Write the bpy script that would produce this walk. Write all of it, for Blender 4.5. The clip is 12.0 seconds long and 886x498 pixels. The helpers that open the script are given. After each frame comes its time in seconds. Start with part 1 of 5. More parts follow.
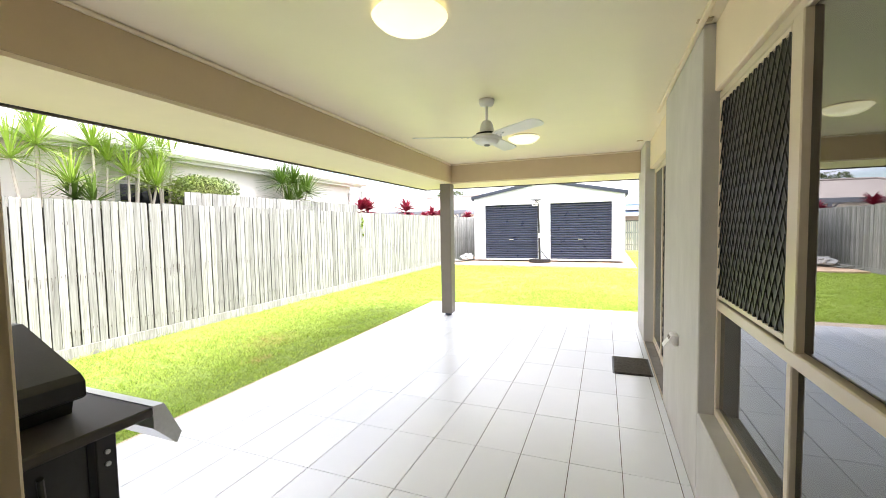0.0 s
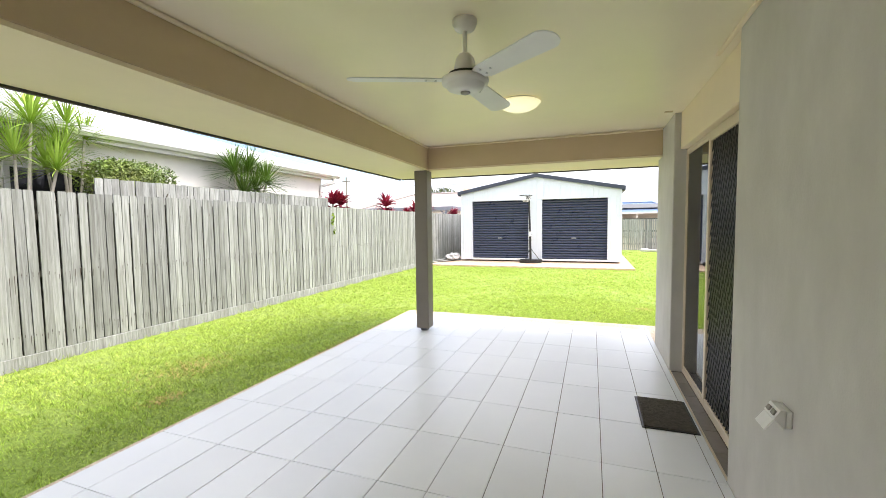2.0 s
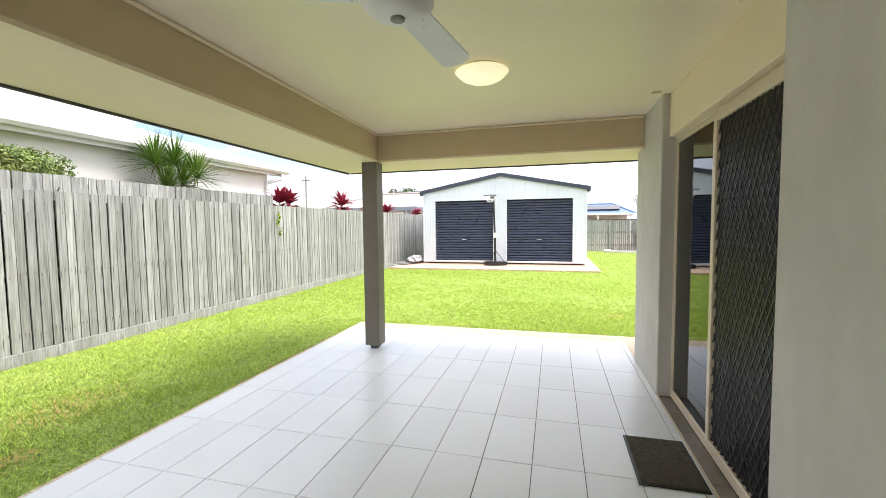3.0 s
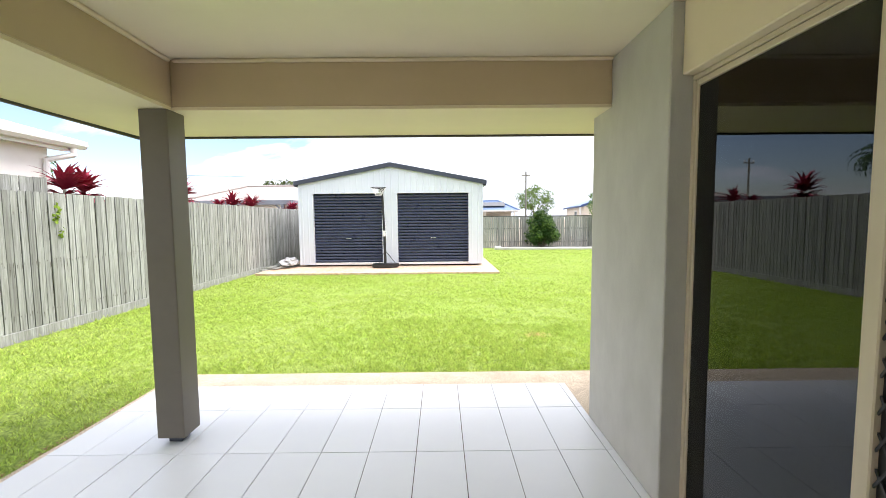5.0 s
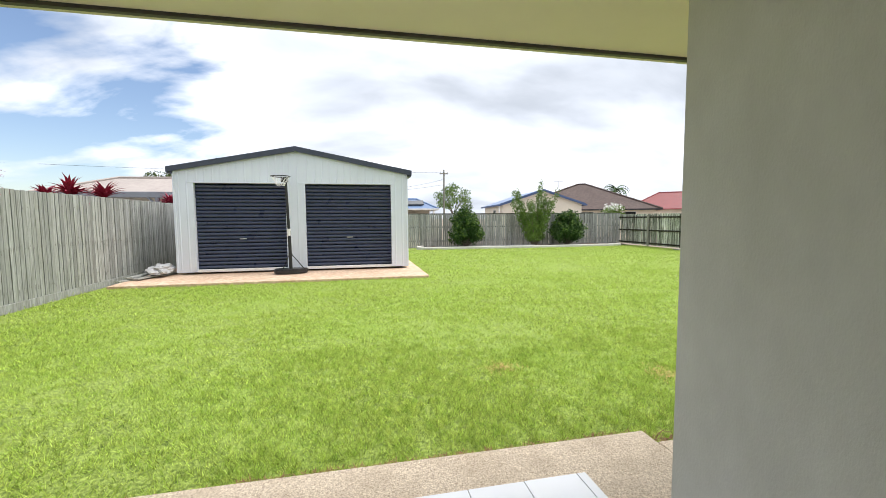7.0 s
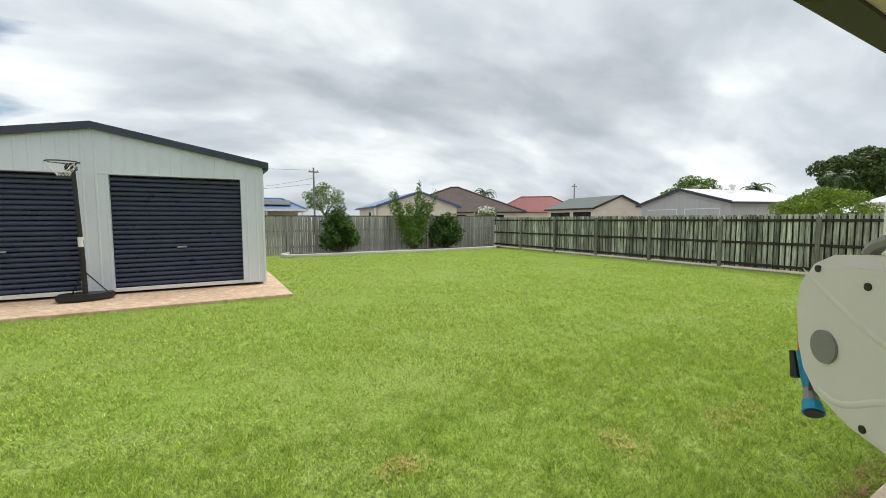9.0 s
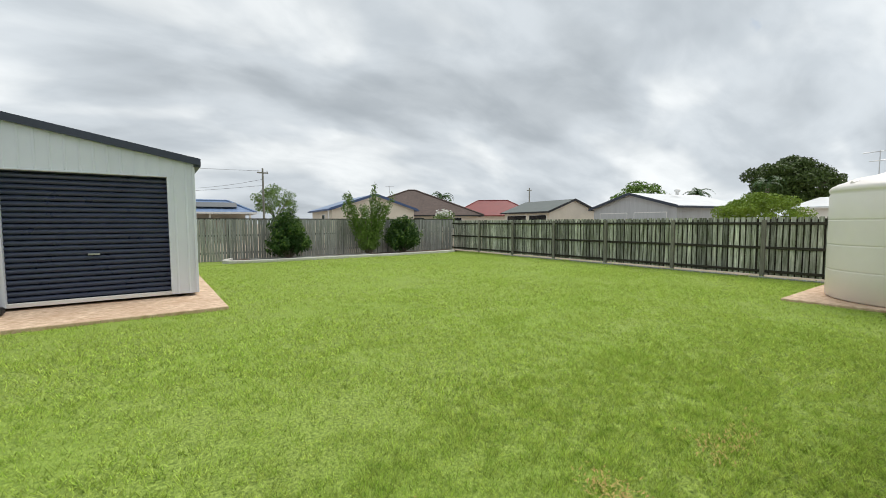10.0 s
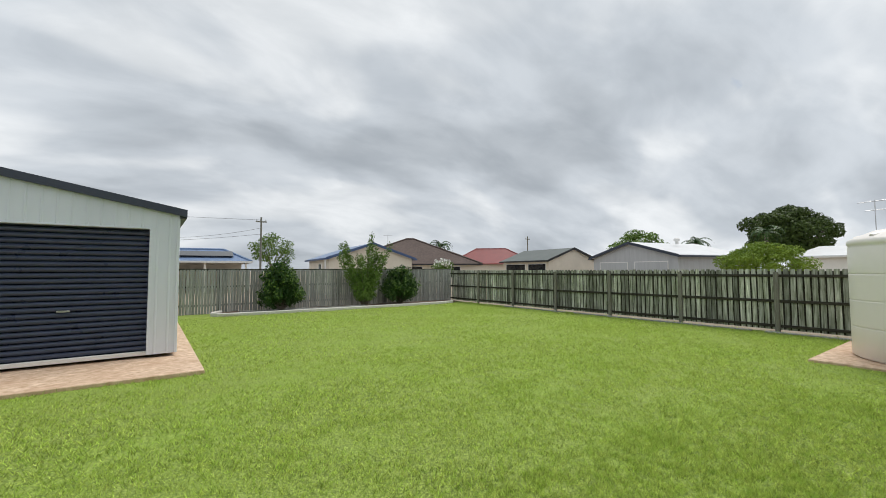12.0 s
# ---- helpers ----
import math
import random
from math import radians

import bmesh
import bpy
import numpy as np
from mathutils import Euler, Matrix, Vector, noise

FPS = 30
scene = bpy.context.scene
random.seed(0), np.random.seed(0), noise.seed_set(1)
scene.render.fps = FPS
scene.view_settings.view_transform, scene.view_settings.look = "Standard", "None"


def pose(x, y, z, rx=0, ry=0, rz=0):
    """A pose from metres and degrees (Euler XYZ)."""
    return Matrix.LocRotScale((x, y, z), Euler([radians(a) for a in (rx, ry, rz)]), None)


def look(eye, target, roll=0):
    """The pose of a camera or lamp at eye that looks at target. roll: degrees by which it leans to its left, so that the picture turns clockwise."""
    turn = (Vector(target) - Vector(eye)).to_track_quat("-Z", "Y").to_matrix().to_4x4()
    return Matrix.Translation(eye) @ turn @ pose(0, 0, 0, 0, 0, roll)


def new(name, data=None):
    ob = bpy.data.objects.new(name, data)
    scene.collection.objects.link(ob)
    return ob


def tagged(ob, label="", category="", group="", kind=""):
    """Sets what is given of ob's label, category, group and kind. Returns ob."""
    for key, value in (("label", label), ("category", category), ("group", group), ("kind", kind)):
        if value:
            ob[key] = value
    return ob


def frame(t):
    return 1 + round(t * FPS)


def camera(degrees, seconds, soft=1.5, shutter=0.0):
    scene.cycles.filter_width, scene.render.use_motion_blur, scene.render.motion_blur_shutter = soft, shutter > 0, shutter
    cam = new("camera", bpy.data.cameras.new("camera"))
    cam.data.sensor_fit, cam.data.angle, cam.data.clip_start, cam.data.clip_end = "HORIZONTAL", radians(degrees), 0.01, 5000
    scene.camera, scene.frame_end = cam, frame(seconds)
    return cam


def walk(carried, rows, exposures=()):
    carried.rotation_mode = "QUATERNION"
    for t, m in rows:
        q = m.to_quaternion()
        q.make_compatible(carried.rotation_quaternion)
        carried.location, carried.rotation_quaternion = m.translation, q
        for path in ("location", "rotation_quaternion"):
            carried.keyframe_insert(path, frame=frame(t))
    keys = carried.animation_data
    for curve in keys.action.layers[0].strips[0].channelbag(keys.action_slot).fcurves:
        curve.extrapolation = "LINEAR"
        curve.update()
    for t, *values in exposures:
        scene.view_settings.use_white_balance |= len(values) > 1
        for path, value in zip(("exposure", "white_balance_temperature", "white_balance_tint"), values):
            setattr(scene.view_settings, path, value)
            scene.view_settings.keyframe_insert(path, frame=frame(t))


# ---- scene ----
cam = camera(94.5, 12.0, 0.75)
PATH = [
    (0, (-0.079, 0.415, 1.489), (-0.812, 2.272, 1.378), -1.0),
    (0.5, (-0.153, 0.702, 1.474), (-0.904, 2.551, 1.354), -0.9),
    (1, (-0.215, 1.015, 1.487), (-0.961, 2.867, 1.363), -0.9),
    (1.5, (-0.285, 1.317, 1.469), (-1.008, 3.178, 1.344), -0.7),
    (2, (-0.347, 1.603, 1.467), (-1.029, 3.479, 1.344), -0.7),
    (2.5, (-0.388, 1.971, 1.473), (-1.001, 3.871, 1.353), -0.6),
    (3, (-0.462, 2.347, 1.458), (-0.983, 4.274, 1.338), -0.6),
    (3.2, (-0.479, 2.514, 1.446), (-0.958, 4.452, 1.331), -0.6),
    (4.8, (-0.728, 3.915, 1.476), (-0.755, 5.91, 1.333), -0.3),
    (5, (-0.716, 4.082, 1.474), (-0.706, 6.077, 1.33), -0.5),
    (5.5, (-0.784, 4.499, 1.441), (-0.674, 6.491, 1.296), -0.3),
    (6, (-0.825, 4.942, 1.408), (-0.618, 6.926, 1.261), -0.3),
    (6.5, (-0.829, 5.338, 1.393), (-0.528, 7.31, 1.244), -0.4),
    (7, (-0.807, 5.739, 1.375), (-0.391, 7.69, 1.227), -0.4),
    (7.2, (-0.773, 5.898, 1.36), (-0.311, 7.838, 1.214), -0.4),
    (8.8, (-0.48, 7.076, 1.429), (0.449, 8.841, 1.284), -0.2),
    (9, (-0.411, 7.183, 1.438), (0.57, 8.92, 1.294), -0.2),
    (9.5, (-0.255, 7.437, 1.434), (0.827, 9.113, 1.296), -0.2),
    (10, (-0.096, 7.671, 1.429), (1.06, 9.298, 1.301), -0.2),
    (10.5, (0.049, 7.839, 1.431), (1.242, 9.441, 1.319), -0.2),
    (11, (0.15, 7.952, 1.443), (1.353, 9.548, 1.368), -0.2),
    (11.5, (0.181, 8.018, 1.485), (1.373, 9.624, 1.473), -0.2),
    (12, (0.188, 8.055, 1.55), (1.352, 9.679, 1.654), -0.2),
]
# exposure along the walk
EXPOSURES = [(0.0, 2.3, 6420, 21), (0.5, 2.02, 6400, 20), (1.5, 1.7, 6400, 19), (3.0, 1.56, 6380, 19), (5.0, 1.42, 6350, 18), (6.5, 1.08, 6340, 15), (7.2, 0.68, 6420, 13), (9.0, 0.26, 6510, 8), (12.0, 0.02, 6460, 10)]
walk(cam, [(t, look(eye, target, roll)) for t, eye, target, roll in PATH], EXPOSURES)

# ---- world and light ----
world = bpy.data.worlds.new("world")
scene.world = world
world.use_nodes = True
wn, wl = world.node_tree.nodes, world.node_tree.links
wn.clear()
SUN_ELEV, SUN_ROT = radians(60), radians(88)
sky = wn.new("ShaderNodeTexSky")
sky.sky_type, sky.sun_disc, sky.sun_elevation, sky.sun_rotation = "NISHITA", False, SUN_ELEV, SUN_ROT
sky.dust_density, sky.air_density = 0.6, 1.0
tc = wn.new("ShaderNodeTexCoord")
sep = wn.new("ShaderNodeSeparateXYZ")
wl.new(tc.outputs["Generated"], sep.inputs[0])


def wmath(op, a, b=None, clamp=False):
    n = wn.new("ShaderNodeMath")
    n.operation, n.use_clamp = op, clamp
    for i, v in enumerate((a, b)):
        if v is None:
            continue
        if isinstance(v, (int, float)):
            n.inputs[i].default_value = v
        else:
            wl.new(v, n.inputs[i])
    return n.outputs[0]


# the clouds lie on a flat layer overhead
zc = wmath("ADD", wmath("MAXIMUM", sep.outputs[2], 0.0), 0.4)
comb = wn.new("ShaderNodeCombineXYZ")
wl.new(wmath("DIVIDE", sep.outputs[0], zc), comb.inputs[0])
wl.new(wmath("DIVIDE", sep.outputs[1], zc), comb.inputs[1])


def wnoise(scale, detail, rough, distort, offset):
    m = wn.new("ShaderNodeMapping")
    m.inputs["Location"].default_value = offset
    m.inputs["Rotation"].default_value = (0, 0, 0.5)
    m.inputs["Scale"].default_value = (0.75, 1.25, 1)
    wl.new(comb.outputs[0], m.inputs[0])
    n = wn.new("ShaderNodeTexNoise")
    n.inputs["Scale"].default_value, n.inputs["Detail"].default_value = scale, detail
    n.inputs["Roughness"].default_value, n.inputs["Distortion"].default_value = rough, distort
    wl.new(m.outputs[0], n.inputs["Vector"])
    return n.outputs["Fac"]


def wramp(fac, stops):
    r = wn.new("ShaderNodeValToRGB")
    r.color_ramp.interpolation = "EASE"
    for i, (p, c) in enumerate(stops):
        e = r.color_ramp.elements[i] if i < 2 else r.color_ramp.elements.new(p)
        e.position, e.color = p, (*c, 1)
    wl.new(fac, r.inputs[0])
    return r.outputs[0]


thick = wramp(wnoise(1.7, 4, 0.46, 0.25, (3.1, 1.7, 0)), [(0.38, (0.985, 1.015, 1.035)), (0.51, (0.72, 0.77, 0.82)), (0.67, (0.55, 0.595, 0.64))])
wispy = wramp(wnoise(4.0, 6, 0.55, 0.3, (7.3, 2.2, 0)), [(0.3, (0.88, 0.895, 0.91)), (0.7, (1.1, 1.1, 1.1))])
mul = wn.new("ShaderNodeMix")
mul.data_type, mul.blend_type = "RGBA", "MULTIPLY"
mul.inputs["Factor"].default_value = 1.0
wl.new(thick, mul.inputs["A"])
wl.new(wispy, mul.inputs["B"])
scalec = wn.new("ShaderNodeMix")
scalec.data_type, scalec.blend_type = "RGBA", "MULTIPLY"
scalec.inputs["Factor"].default_value = 1.0
wl.new(mul.outputs["Result"], scalec.inputs["A"])
CLOUD = 8.5
scalec.inputs["B"].default_value = (CLOUD, CLOUD, CLOUD, 1)
# brighter, broken cloud towards -x, with a blue opening low in the north-west
west = wmath("MULTIPLY", wmath("MAXIMUM", wmath("MULTIPLY", sep.outputs[0], -1.0), 0.0), 0.22)
bright = wn.new("ShaderNodeVectorMath")
bright.operation = "SCALE"
wl.new(scalec.outputs["Result"], bright.inputs[0])
north = wmath("MULTIPLY", wmath("MAXIMUM", sep.outputs[1], 0.0), -0.08)
wl.new(wmath("ADD", wmath("ADD", west, 1.0), north), bright.inputs["Scale"])
dot = wn.new("ShaderNodeVectorMath")
dot.operation = "DOT_PRODUCT"
wl.new(tc.outputs["Generated"], dot.inputs[0])
dot.inputs[1].default_value = Vector((-0.6, 0.78, 0.2)).normalized()
near = wmath("MULTIPLY", wmath("SUBTRACT", dot.outputs["Value"], 0.9), 4.2, True)
gap = wmath("MULTIPLY", wmath("SUBTRACT", wnoise(3.2, 6, 0.52, 0.2, (1.2, 5.0, 0)), wmath("SUBTRACT", 0.71, near)), 7.0, True)
mix = wn.new("ShaderNodeMix")
mix.data_type = "RGBA"
wl.new(gap, mix.inputs["Factor"])
wl.new(bright.outputs[0], mix.inputs["A"])
blue = wn.new("ShaderNodeVectorMath")
blue.operation = "SCALE"
wl.new(sky.outputs[0], blue.inputs[0])
blue.inputs["Scale"].default_value = 0.95
wl.new(blue.outputs[0], mix.inputs["B"])
bg = wn.new("ShaderNodeBackground")
bg.inputs["Strength"].default_value = 0.1
wl.new(mix.outputs["Result"], bg.inputs["Color"])
wout = wn.new("ShaderNodeOutputWorld")
wl.new(bg.outputs[0], wout.inputs[0])

sun_data = bpy.data.lights.new("sun", "SUN")
sun_data.energy, sun_data.angle, sun_data.color = 2.2, radians(35), (1.0, 0.96, 0.9)
sun = new("sun", sun_data)
sd = Vector((math.sin(SUN_ROT) * math.cos(SUN_ELEV), math.cos(SUN_ROT) * math.cos(SUN_ELEV), math.sin(SUN_ELEV)))
sun.matrix_world = look(sd * 50, (0, 0, 0))


# ---- materials ----
def material(name, c1, c2, rough=0.6, scale=8.0, bump=0.1, fine=60.0, metal=0.0, spec=0.5, vary=0.0, stretch=(1, 1, 1), big=0.7, bigmix=0.35, stain=None, rvar=0.1):
    """Two-scale procedural surface: a fine grain from c1 to c2, broad stains, relief, per-object variation."""
    m = bpy.data.materials.new(name)
    m.use_nodes = True
    nt = m.node_tree
    n, l = nt.nodes, nt.links
    b = n["Principled BSDF"]
    b.inputs["Metallic"].default_value = metal
    b.inputs["Specular IOR Level"].default_value = spec
    co = n.new("ShaderNodeTexCoord")
    mp = n.new("ShaderNodeMapping")
    mp.inputs["Scale"].default_value = stretch
    l.new(co.outputs["Object"], mp.inputs[0])
    vec = mp.outputs[0]
    info = n.new("ShaderNodeObjectInfo")
    if vary:
        off = n.new("ShaderNodeVectorMath")
        off.operation = "MULTIPLY_ADD"
        l.new(info.outputs["Random"], off.inputs[0])
        off.inputs[1].default_value = (37.0, 53.0, 71.0)
        l.new(vec, off.inputs[2])
        vec = off.outputs[0]

    def tex(s, d, r=0.6):
        t = n.new("ShaderNodeTexNoise")
        t.inputs["Scale"].default_value, t.inputs["Detail"].default_value, t.inputs["Roughness"].default_value = s, d, r
        l.new(vec, t.inputs["Vector"])
        return t.outputs["Fac"]

    def mixc(fac, a, bb, kind="MIX"):
        x = n.new("ShaderNodeMix")
        x.data_type, x.blend_type = "RGBA", kind
        for key, v in (("Factor", fac), ("A", a), ("B", bb)):
            if isinstance(v, (int, float)):
                x.inputs[key].default_value = v
            elif isinstance(v, tuple):
                x.inputs[key].default_value = (*v, 1)
            else:
                l.new(v, x.inputs[key])
        return x.outputs["Result"]

    def ramp(fac, lo, hi):
        r = n.new("ShaderNodeMapRange")
        r.inputs["From Min"].default_value, r.inputs["From Max"].default_value = lo, hi
        l.new(fac, r.inputs["Value"])
        return r.outputs["Result"]

    grain, broad, tiny = tex(scale, 5), tex(big, 3), tex(fine, 3)
    col = mixc(ramp(grain, 0.3, 0.7), c1, c2)
    st = stain if stain else tuple(0.75 * v for v in c1)
    f = n.new("ShaderNodeMath")
    f.operation = "MULTIPLY"
    l.new(ramp(broad, 0.42, 0.72), f.inputs[0])
    f.inputs[1].default_value = bigmix
    col = mixc(f.outputs[0], col, st)
    if vary:
        g = n.new("ShaderNodeMapRange")
        g.inputs["To Min"].default_value, g.inputs["To Max"].default_value = 1 - vary, 1 + vary
        l.new(info.outputs["Random"], g.inputs["Value"])
        hs = n.new("ShaderNodeHueSaturation")
        l.new(g.outputs["Result"], hs.inputs["Value"])
        l.new(col, hs.inputs["Color"])
        col = hs.outputs["Color"]
    l.new(col, b.inputs["Base Color"])
    rr = n.new("ShaderNodeMapRange")
    rr.inputs["To Min"].default_value, rr.inputs["To Max"].default_value = max(0.02, rough - rvar), min(1, rough + rvar)
    l.new(grain, rr.inputs["Value"])
    l.new(rr.outputs["Result"], b.inputs["Roughness"])
    if bump:
        add = n.new("ShaderNodeMath")
        add.operation = "MULTIPLY_ADD"
        l.new(tiny, add.inputs[0])
        add.inputs[1].default_value = 0.5
        l.new(grain, add.inputs[2])
        bp = n.new("ShaderNodeBump")
        bp.inputs["Strength"].default_value, bp.inputs["Distance"].default_value = bump, 0.01
        l.new(add.outputs[0], bp.inputs["Height"])
        l.new(bp.outputs[0], b.inputs["Normal"])
    return m


M = {}
M["grass"] = material("grass", (0.045, 0.08, 0.014), (0.44, 0.55, 0.135), 0.8, 42.0, 1.0, 120, spec=0.1, big=0.6, bigmix=0.45, stain=(0.26, 0.39, 0.06))
M["blade"] = material("grass_blade", (0.29, 0.45, 0.062), (0.65, 0.74, 0.185), 0.6, 14, 0, 30, spec=0.15, big=0.6, bigmix=0.22, stain=(0.28, 0.44, 0.065))
bn, bl_ = M["blade"].node_tree.nodes, M["blade"].node_tree.links
isl, ivr, ihs = bn.new("ShaderNodeNewGeometry"), bn.new("ShaderNodeMapRange"), bn.new("ShaderNodeHueSaturation")
ivr.inputs["To Min"].default_value, ivr.inputs["To Max"].default_value = 0.4, 1.5
bl_.new(isl.outputs["Random Per Island"], ivr.inputs["Value"])
bl_.new(ivr.outputs["Result"], ihs.inputs["Value"])
bl_.new(bn["Principled BSDF"].inputs["Base Color"].links[0].from_socket, ihs.inputs["Color"])
bl_.new(ihs.outputs["Color"], bn["Principled BSDF"].inputs["Base Color"])
trl, mxs = bn.new("ShaderNodeBsdfTranslucent"), bn.new("ShaderNodeMixShader")
pb = bn["Principled BSDF"]
bl_.new(pb.inputs["Base Color"].links[0].from_socket, trl.inputs["Color"])
mxs.inputs[0].default_value = 0.4
bl_.new(pb.outputs[0], mxs.inputs[1])
bl_.new(trl.outputs[0], mxs.inputs[2])
bl_.new(mxs.outputs[0], bn["Material Output"].inputs[0])
M["dry"] = material("dry_grass", (0.46, 0.3, 0.1), (0.62, 0.44, 0.17), 0.9, 20, 0.5, 90)
M["soil"] = material("mulch", (0.07, 0.045, 0.03), (0.15, 0.1, 0.07), 0.95, 25, 0.9, 120)
M["earth"] = material("earth", (0.27, 0.22, 0.16), (0.36, 0.3, 0.22), 0.95, 18, 0.8, 100)
M["fasc"] = material("dark_fascia", (0.06, 0.05, 0.045), (0.08, 0.07, 0.06), 0.6, 6, 0.05, 100)
M["tile"] = material("porcelain_tile", (0.81, 0.83, 0.865), (0.835, 0.855, 0.885), 0.26, 3, 0.04, 160, spec=0.5, vary=0.03, bigmix=0.03, rvar=0.015)
M["grout"] = material("grout", (0.11, 0.09, 0.08), (0.17, 0.145, 0.125), 0.95, 30, 0.3, 120)
M["aggregate"] = material("exposed_aggregate", (0.38, 0.28, 0.19), (0.95, 0.83, 0.65), 0.85, 105, 0.9, 220, bigmix=0.4, big=4.0, stain=(0.38, 0.29, 0.19))
M["concrete"] = material("concrete", (0.58, 0.56, 0.51), (0.7, 0.68, 0.63), 0.85, 14, 0.3, 120, bigmix=0.4)
M["redslab"] = material("pink_concrete", (0.46, 0.3, 0.185), (0.82, 0.64, 0.48), 0.85, 9, 0.6, 70, bigmix=0.55, big=1.3, stain=(0.46, 0.28, 0.17))
M["render"] = material("rendered_wall", (0.53, 0.51, 0.475), (0.6, 0.58, 0.54), 0.85, 7, 0.25, 130, big=2.2, bigmix=0.45, stain=(0.47, 0.45, 0.41), stretch=(1, 1, 0.5), spec=0.3)
M["cream"] = material("cream_paint", (0.82, 0.695, 0.505), (0.85, 0.725, 0.53), 0.55, 5, 0.03, 120, bigmix=0.1, spec=0.3)
M["ceiling"] = material("ceiling_paint", (0.85, 0.755, 0.57), (0.88, 0.785, 0.595), 0.36, 3, 0.015, 100, bigmix=0.08, spec=0.4)
M["beam"] = material("beam_paint", (0.58, 0.45, 0.29), (0.61, 0.475, 0.31), 0.6, 5, 0.04, 120, bigmix=0.12, spec=0.3)
M["postpaint"] = material("post_paint", (0.15, 0.13, 0.105), (0.17, 0.148, 0.12), 0.5, 6, 0.04, 120, bigmix=0.15)
M["frame"] = material("beige_aluminium", (0.64, 0.54, 0.4), (0.67, 0.57, 0.43), 0.35, 12, 0.02, 150, spec=0.6)
M["black"] = material("black_powdercoat", (0.012, 0.012, 0.013), (0.022, 0.022, 0.023), 0.45, 20, 0.05, 150)
M["mesh"] = material("black_mesh", (0.045, 0.045, 0.046), (0.07, 0.07, 0.072), 0.42, 20, 0, 150, metal=0.3)
M["dark"] = material("unlit_room_black", (0.02, 0.019, 0.018), (0.03, 0.028, 0.026), 0.9, 4, 0, 50)
M["timber"] = material("weathered_paling", (0.19, 0.195, 0.178), (0.44, 0.452, 0.422), 0.9, 9, 0.6, 60, vary=0.24, stretch=(6, 6, 0.45), big=1.6, bigmix=0.55, stain=(0.19, 0.19, 0.155), spec=0.2)
M["mossy"] = material("mossy_paling", (0.1, 0.115, 0.065), (0.66, 0.68, 0.58), 0.95, 5, 0.5, 60, vary=0.5, stretch=(6, 6, 0.7), big=2.0, bigmix=0.65, stain=(0.08, 0.095, 0.045), spec=0.2)
# dark wet rails; also colours the shade on palings behind the fence gaps
M["rail"] = material("wet_rail_and_gap_shade", (0.028, 0.026, 0.02), (0.07, 0.066, 0.05), 0.9, 8, 0.5, 70, stretch=(3, 0.6, 3), spec=0.2)
M["mosspost"] = material("mossy_post", (0.17, 0.165, 0.13), (0.30, 0.295, 0.24), 0.9, 8, 0.5, 70, vary=0.15, stretch=(5, 5, 0.6), spec=0.2)
M["shed"] = material("zinc_cladding", (0.65, 0.69, 0.75), (0.7, 0.74, 0.8), 0.4, 2, 0.01, 100, spec=0.5, bigmix=0.15, stretch=(1, 1, 0.4))
M["slate"] = material("slate_steel", (0.042, 0.054, 0.095), (0.052, 0.066, 0.11), 0.3, 3, 0.01, 100, spec=0.5, bigmix=0.2)
M["barge"] = material("grey_trim_steel", (0.03, 0.038, 0.058), (0.04, 0.05, 0.072), 0.45, 3, 0.01, 100, spec=0.5)
M["white"] = material("white_paint", (0.76, 0.75, 0.72), (0.8, 0.79, 0.76), 0.45, 6, 0.03, 120, bigmix=0.1)
M["whitewall"] = material("white_render", (0.87, 0.84, 0.77), (0.9, 0.87, 0.8), 0.8, 7, 0.1, 90, bigmix=0.15)
M["reelgrey"] = material("grey_plastic", (0.27, 0.255, 0.24), (0.31, 0.295, 0.28), 0.45, 9, 0.02, 140)
M["steel"] = material("stainless_steel", (0.55, 0.55, 0.55), (0.62, 0.62, 0.62), 0.34, 9, 0, 150, metal=1.0, stretch=(1, 6, 6), bigmix=0.1)

m = bpy.data.materials.new("tinted_glass")
m.use_nodes = True
gn, gl = m.node_tree.nodes, m.node_tree.links
gn.clear()
tr, gs, fr, mx, go = (gn.new("ShaderNode" + k) for k in ("BsdfTransparent", "BsdfGlossy", "Fresnel", "MixShader", "OutputMaterial"))
tr.inputs["Color"].default_value = (0.25, 0.26, 0.26, 1)
gs.inputs["Roughness"].default_value = 0.015
gs.inputs["Color"].default_value = (0.92, 0.95, 0.97, 1)
fr.inputs["IOR"].default_value = 2.9
gl.new(fr.outputs[0], mx.inputs[0])
gl.new(tr.outputs[0], mx.inputs[1])
gl.new(gs.outputs[0], mx.inputs[2])
gl.new(mx.outputs[0], go.inputs[0])
M["glass"] = m
M["doorglass"] = m.copy()
M["doorglass"].name = "dark_door_glass"
M["doorglass"].node_tree.nodes["Fresnel"].inputs["IOR"].default_value = 1.6


def lampmat(name, color, strength):
    k = bpy.data.materials.new(name)
    k.use_nodes = True
    b = k.node_tree.nodes["Principled BSDF"]
    b.inputs["Base Color"].default_value = (0.85, 0.83, 0.74, 1)
    b.inputs["Roughness"].default_value = 0.25
    b.inputs["Emission Color"].default_value = (*color, 1)
    b.inputs["Emission Strength"].default_value = strength
    return k


M["opal"] = lampmat("opal_glass_lit", (1.0, 0.96, 0.5), 0.24)


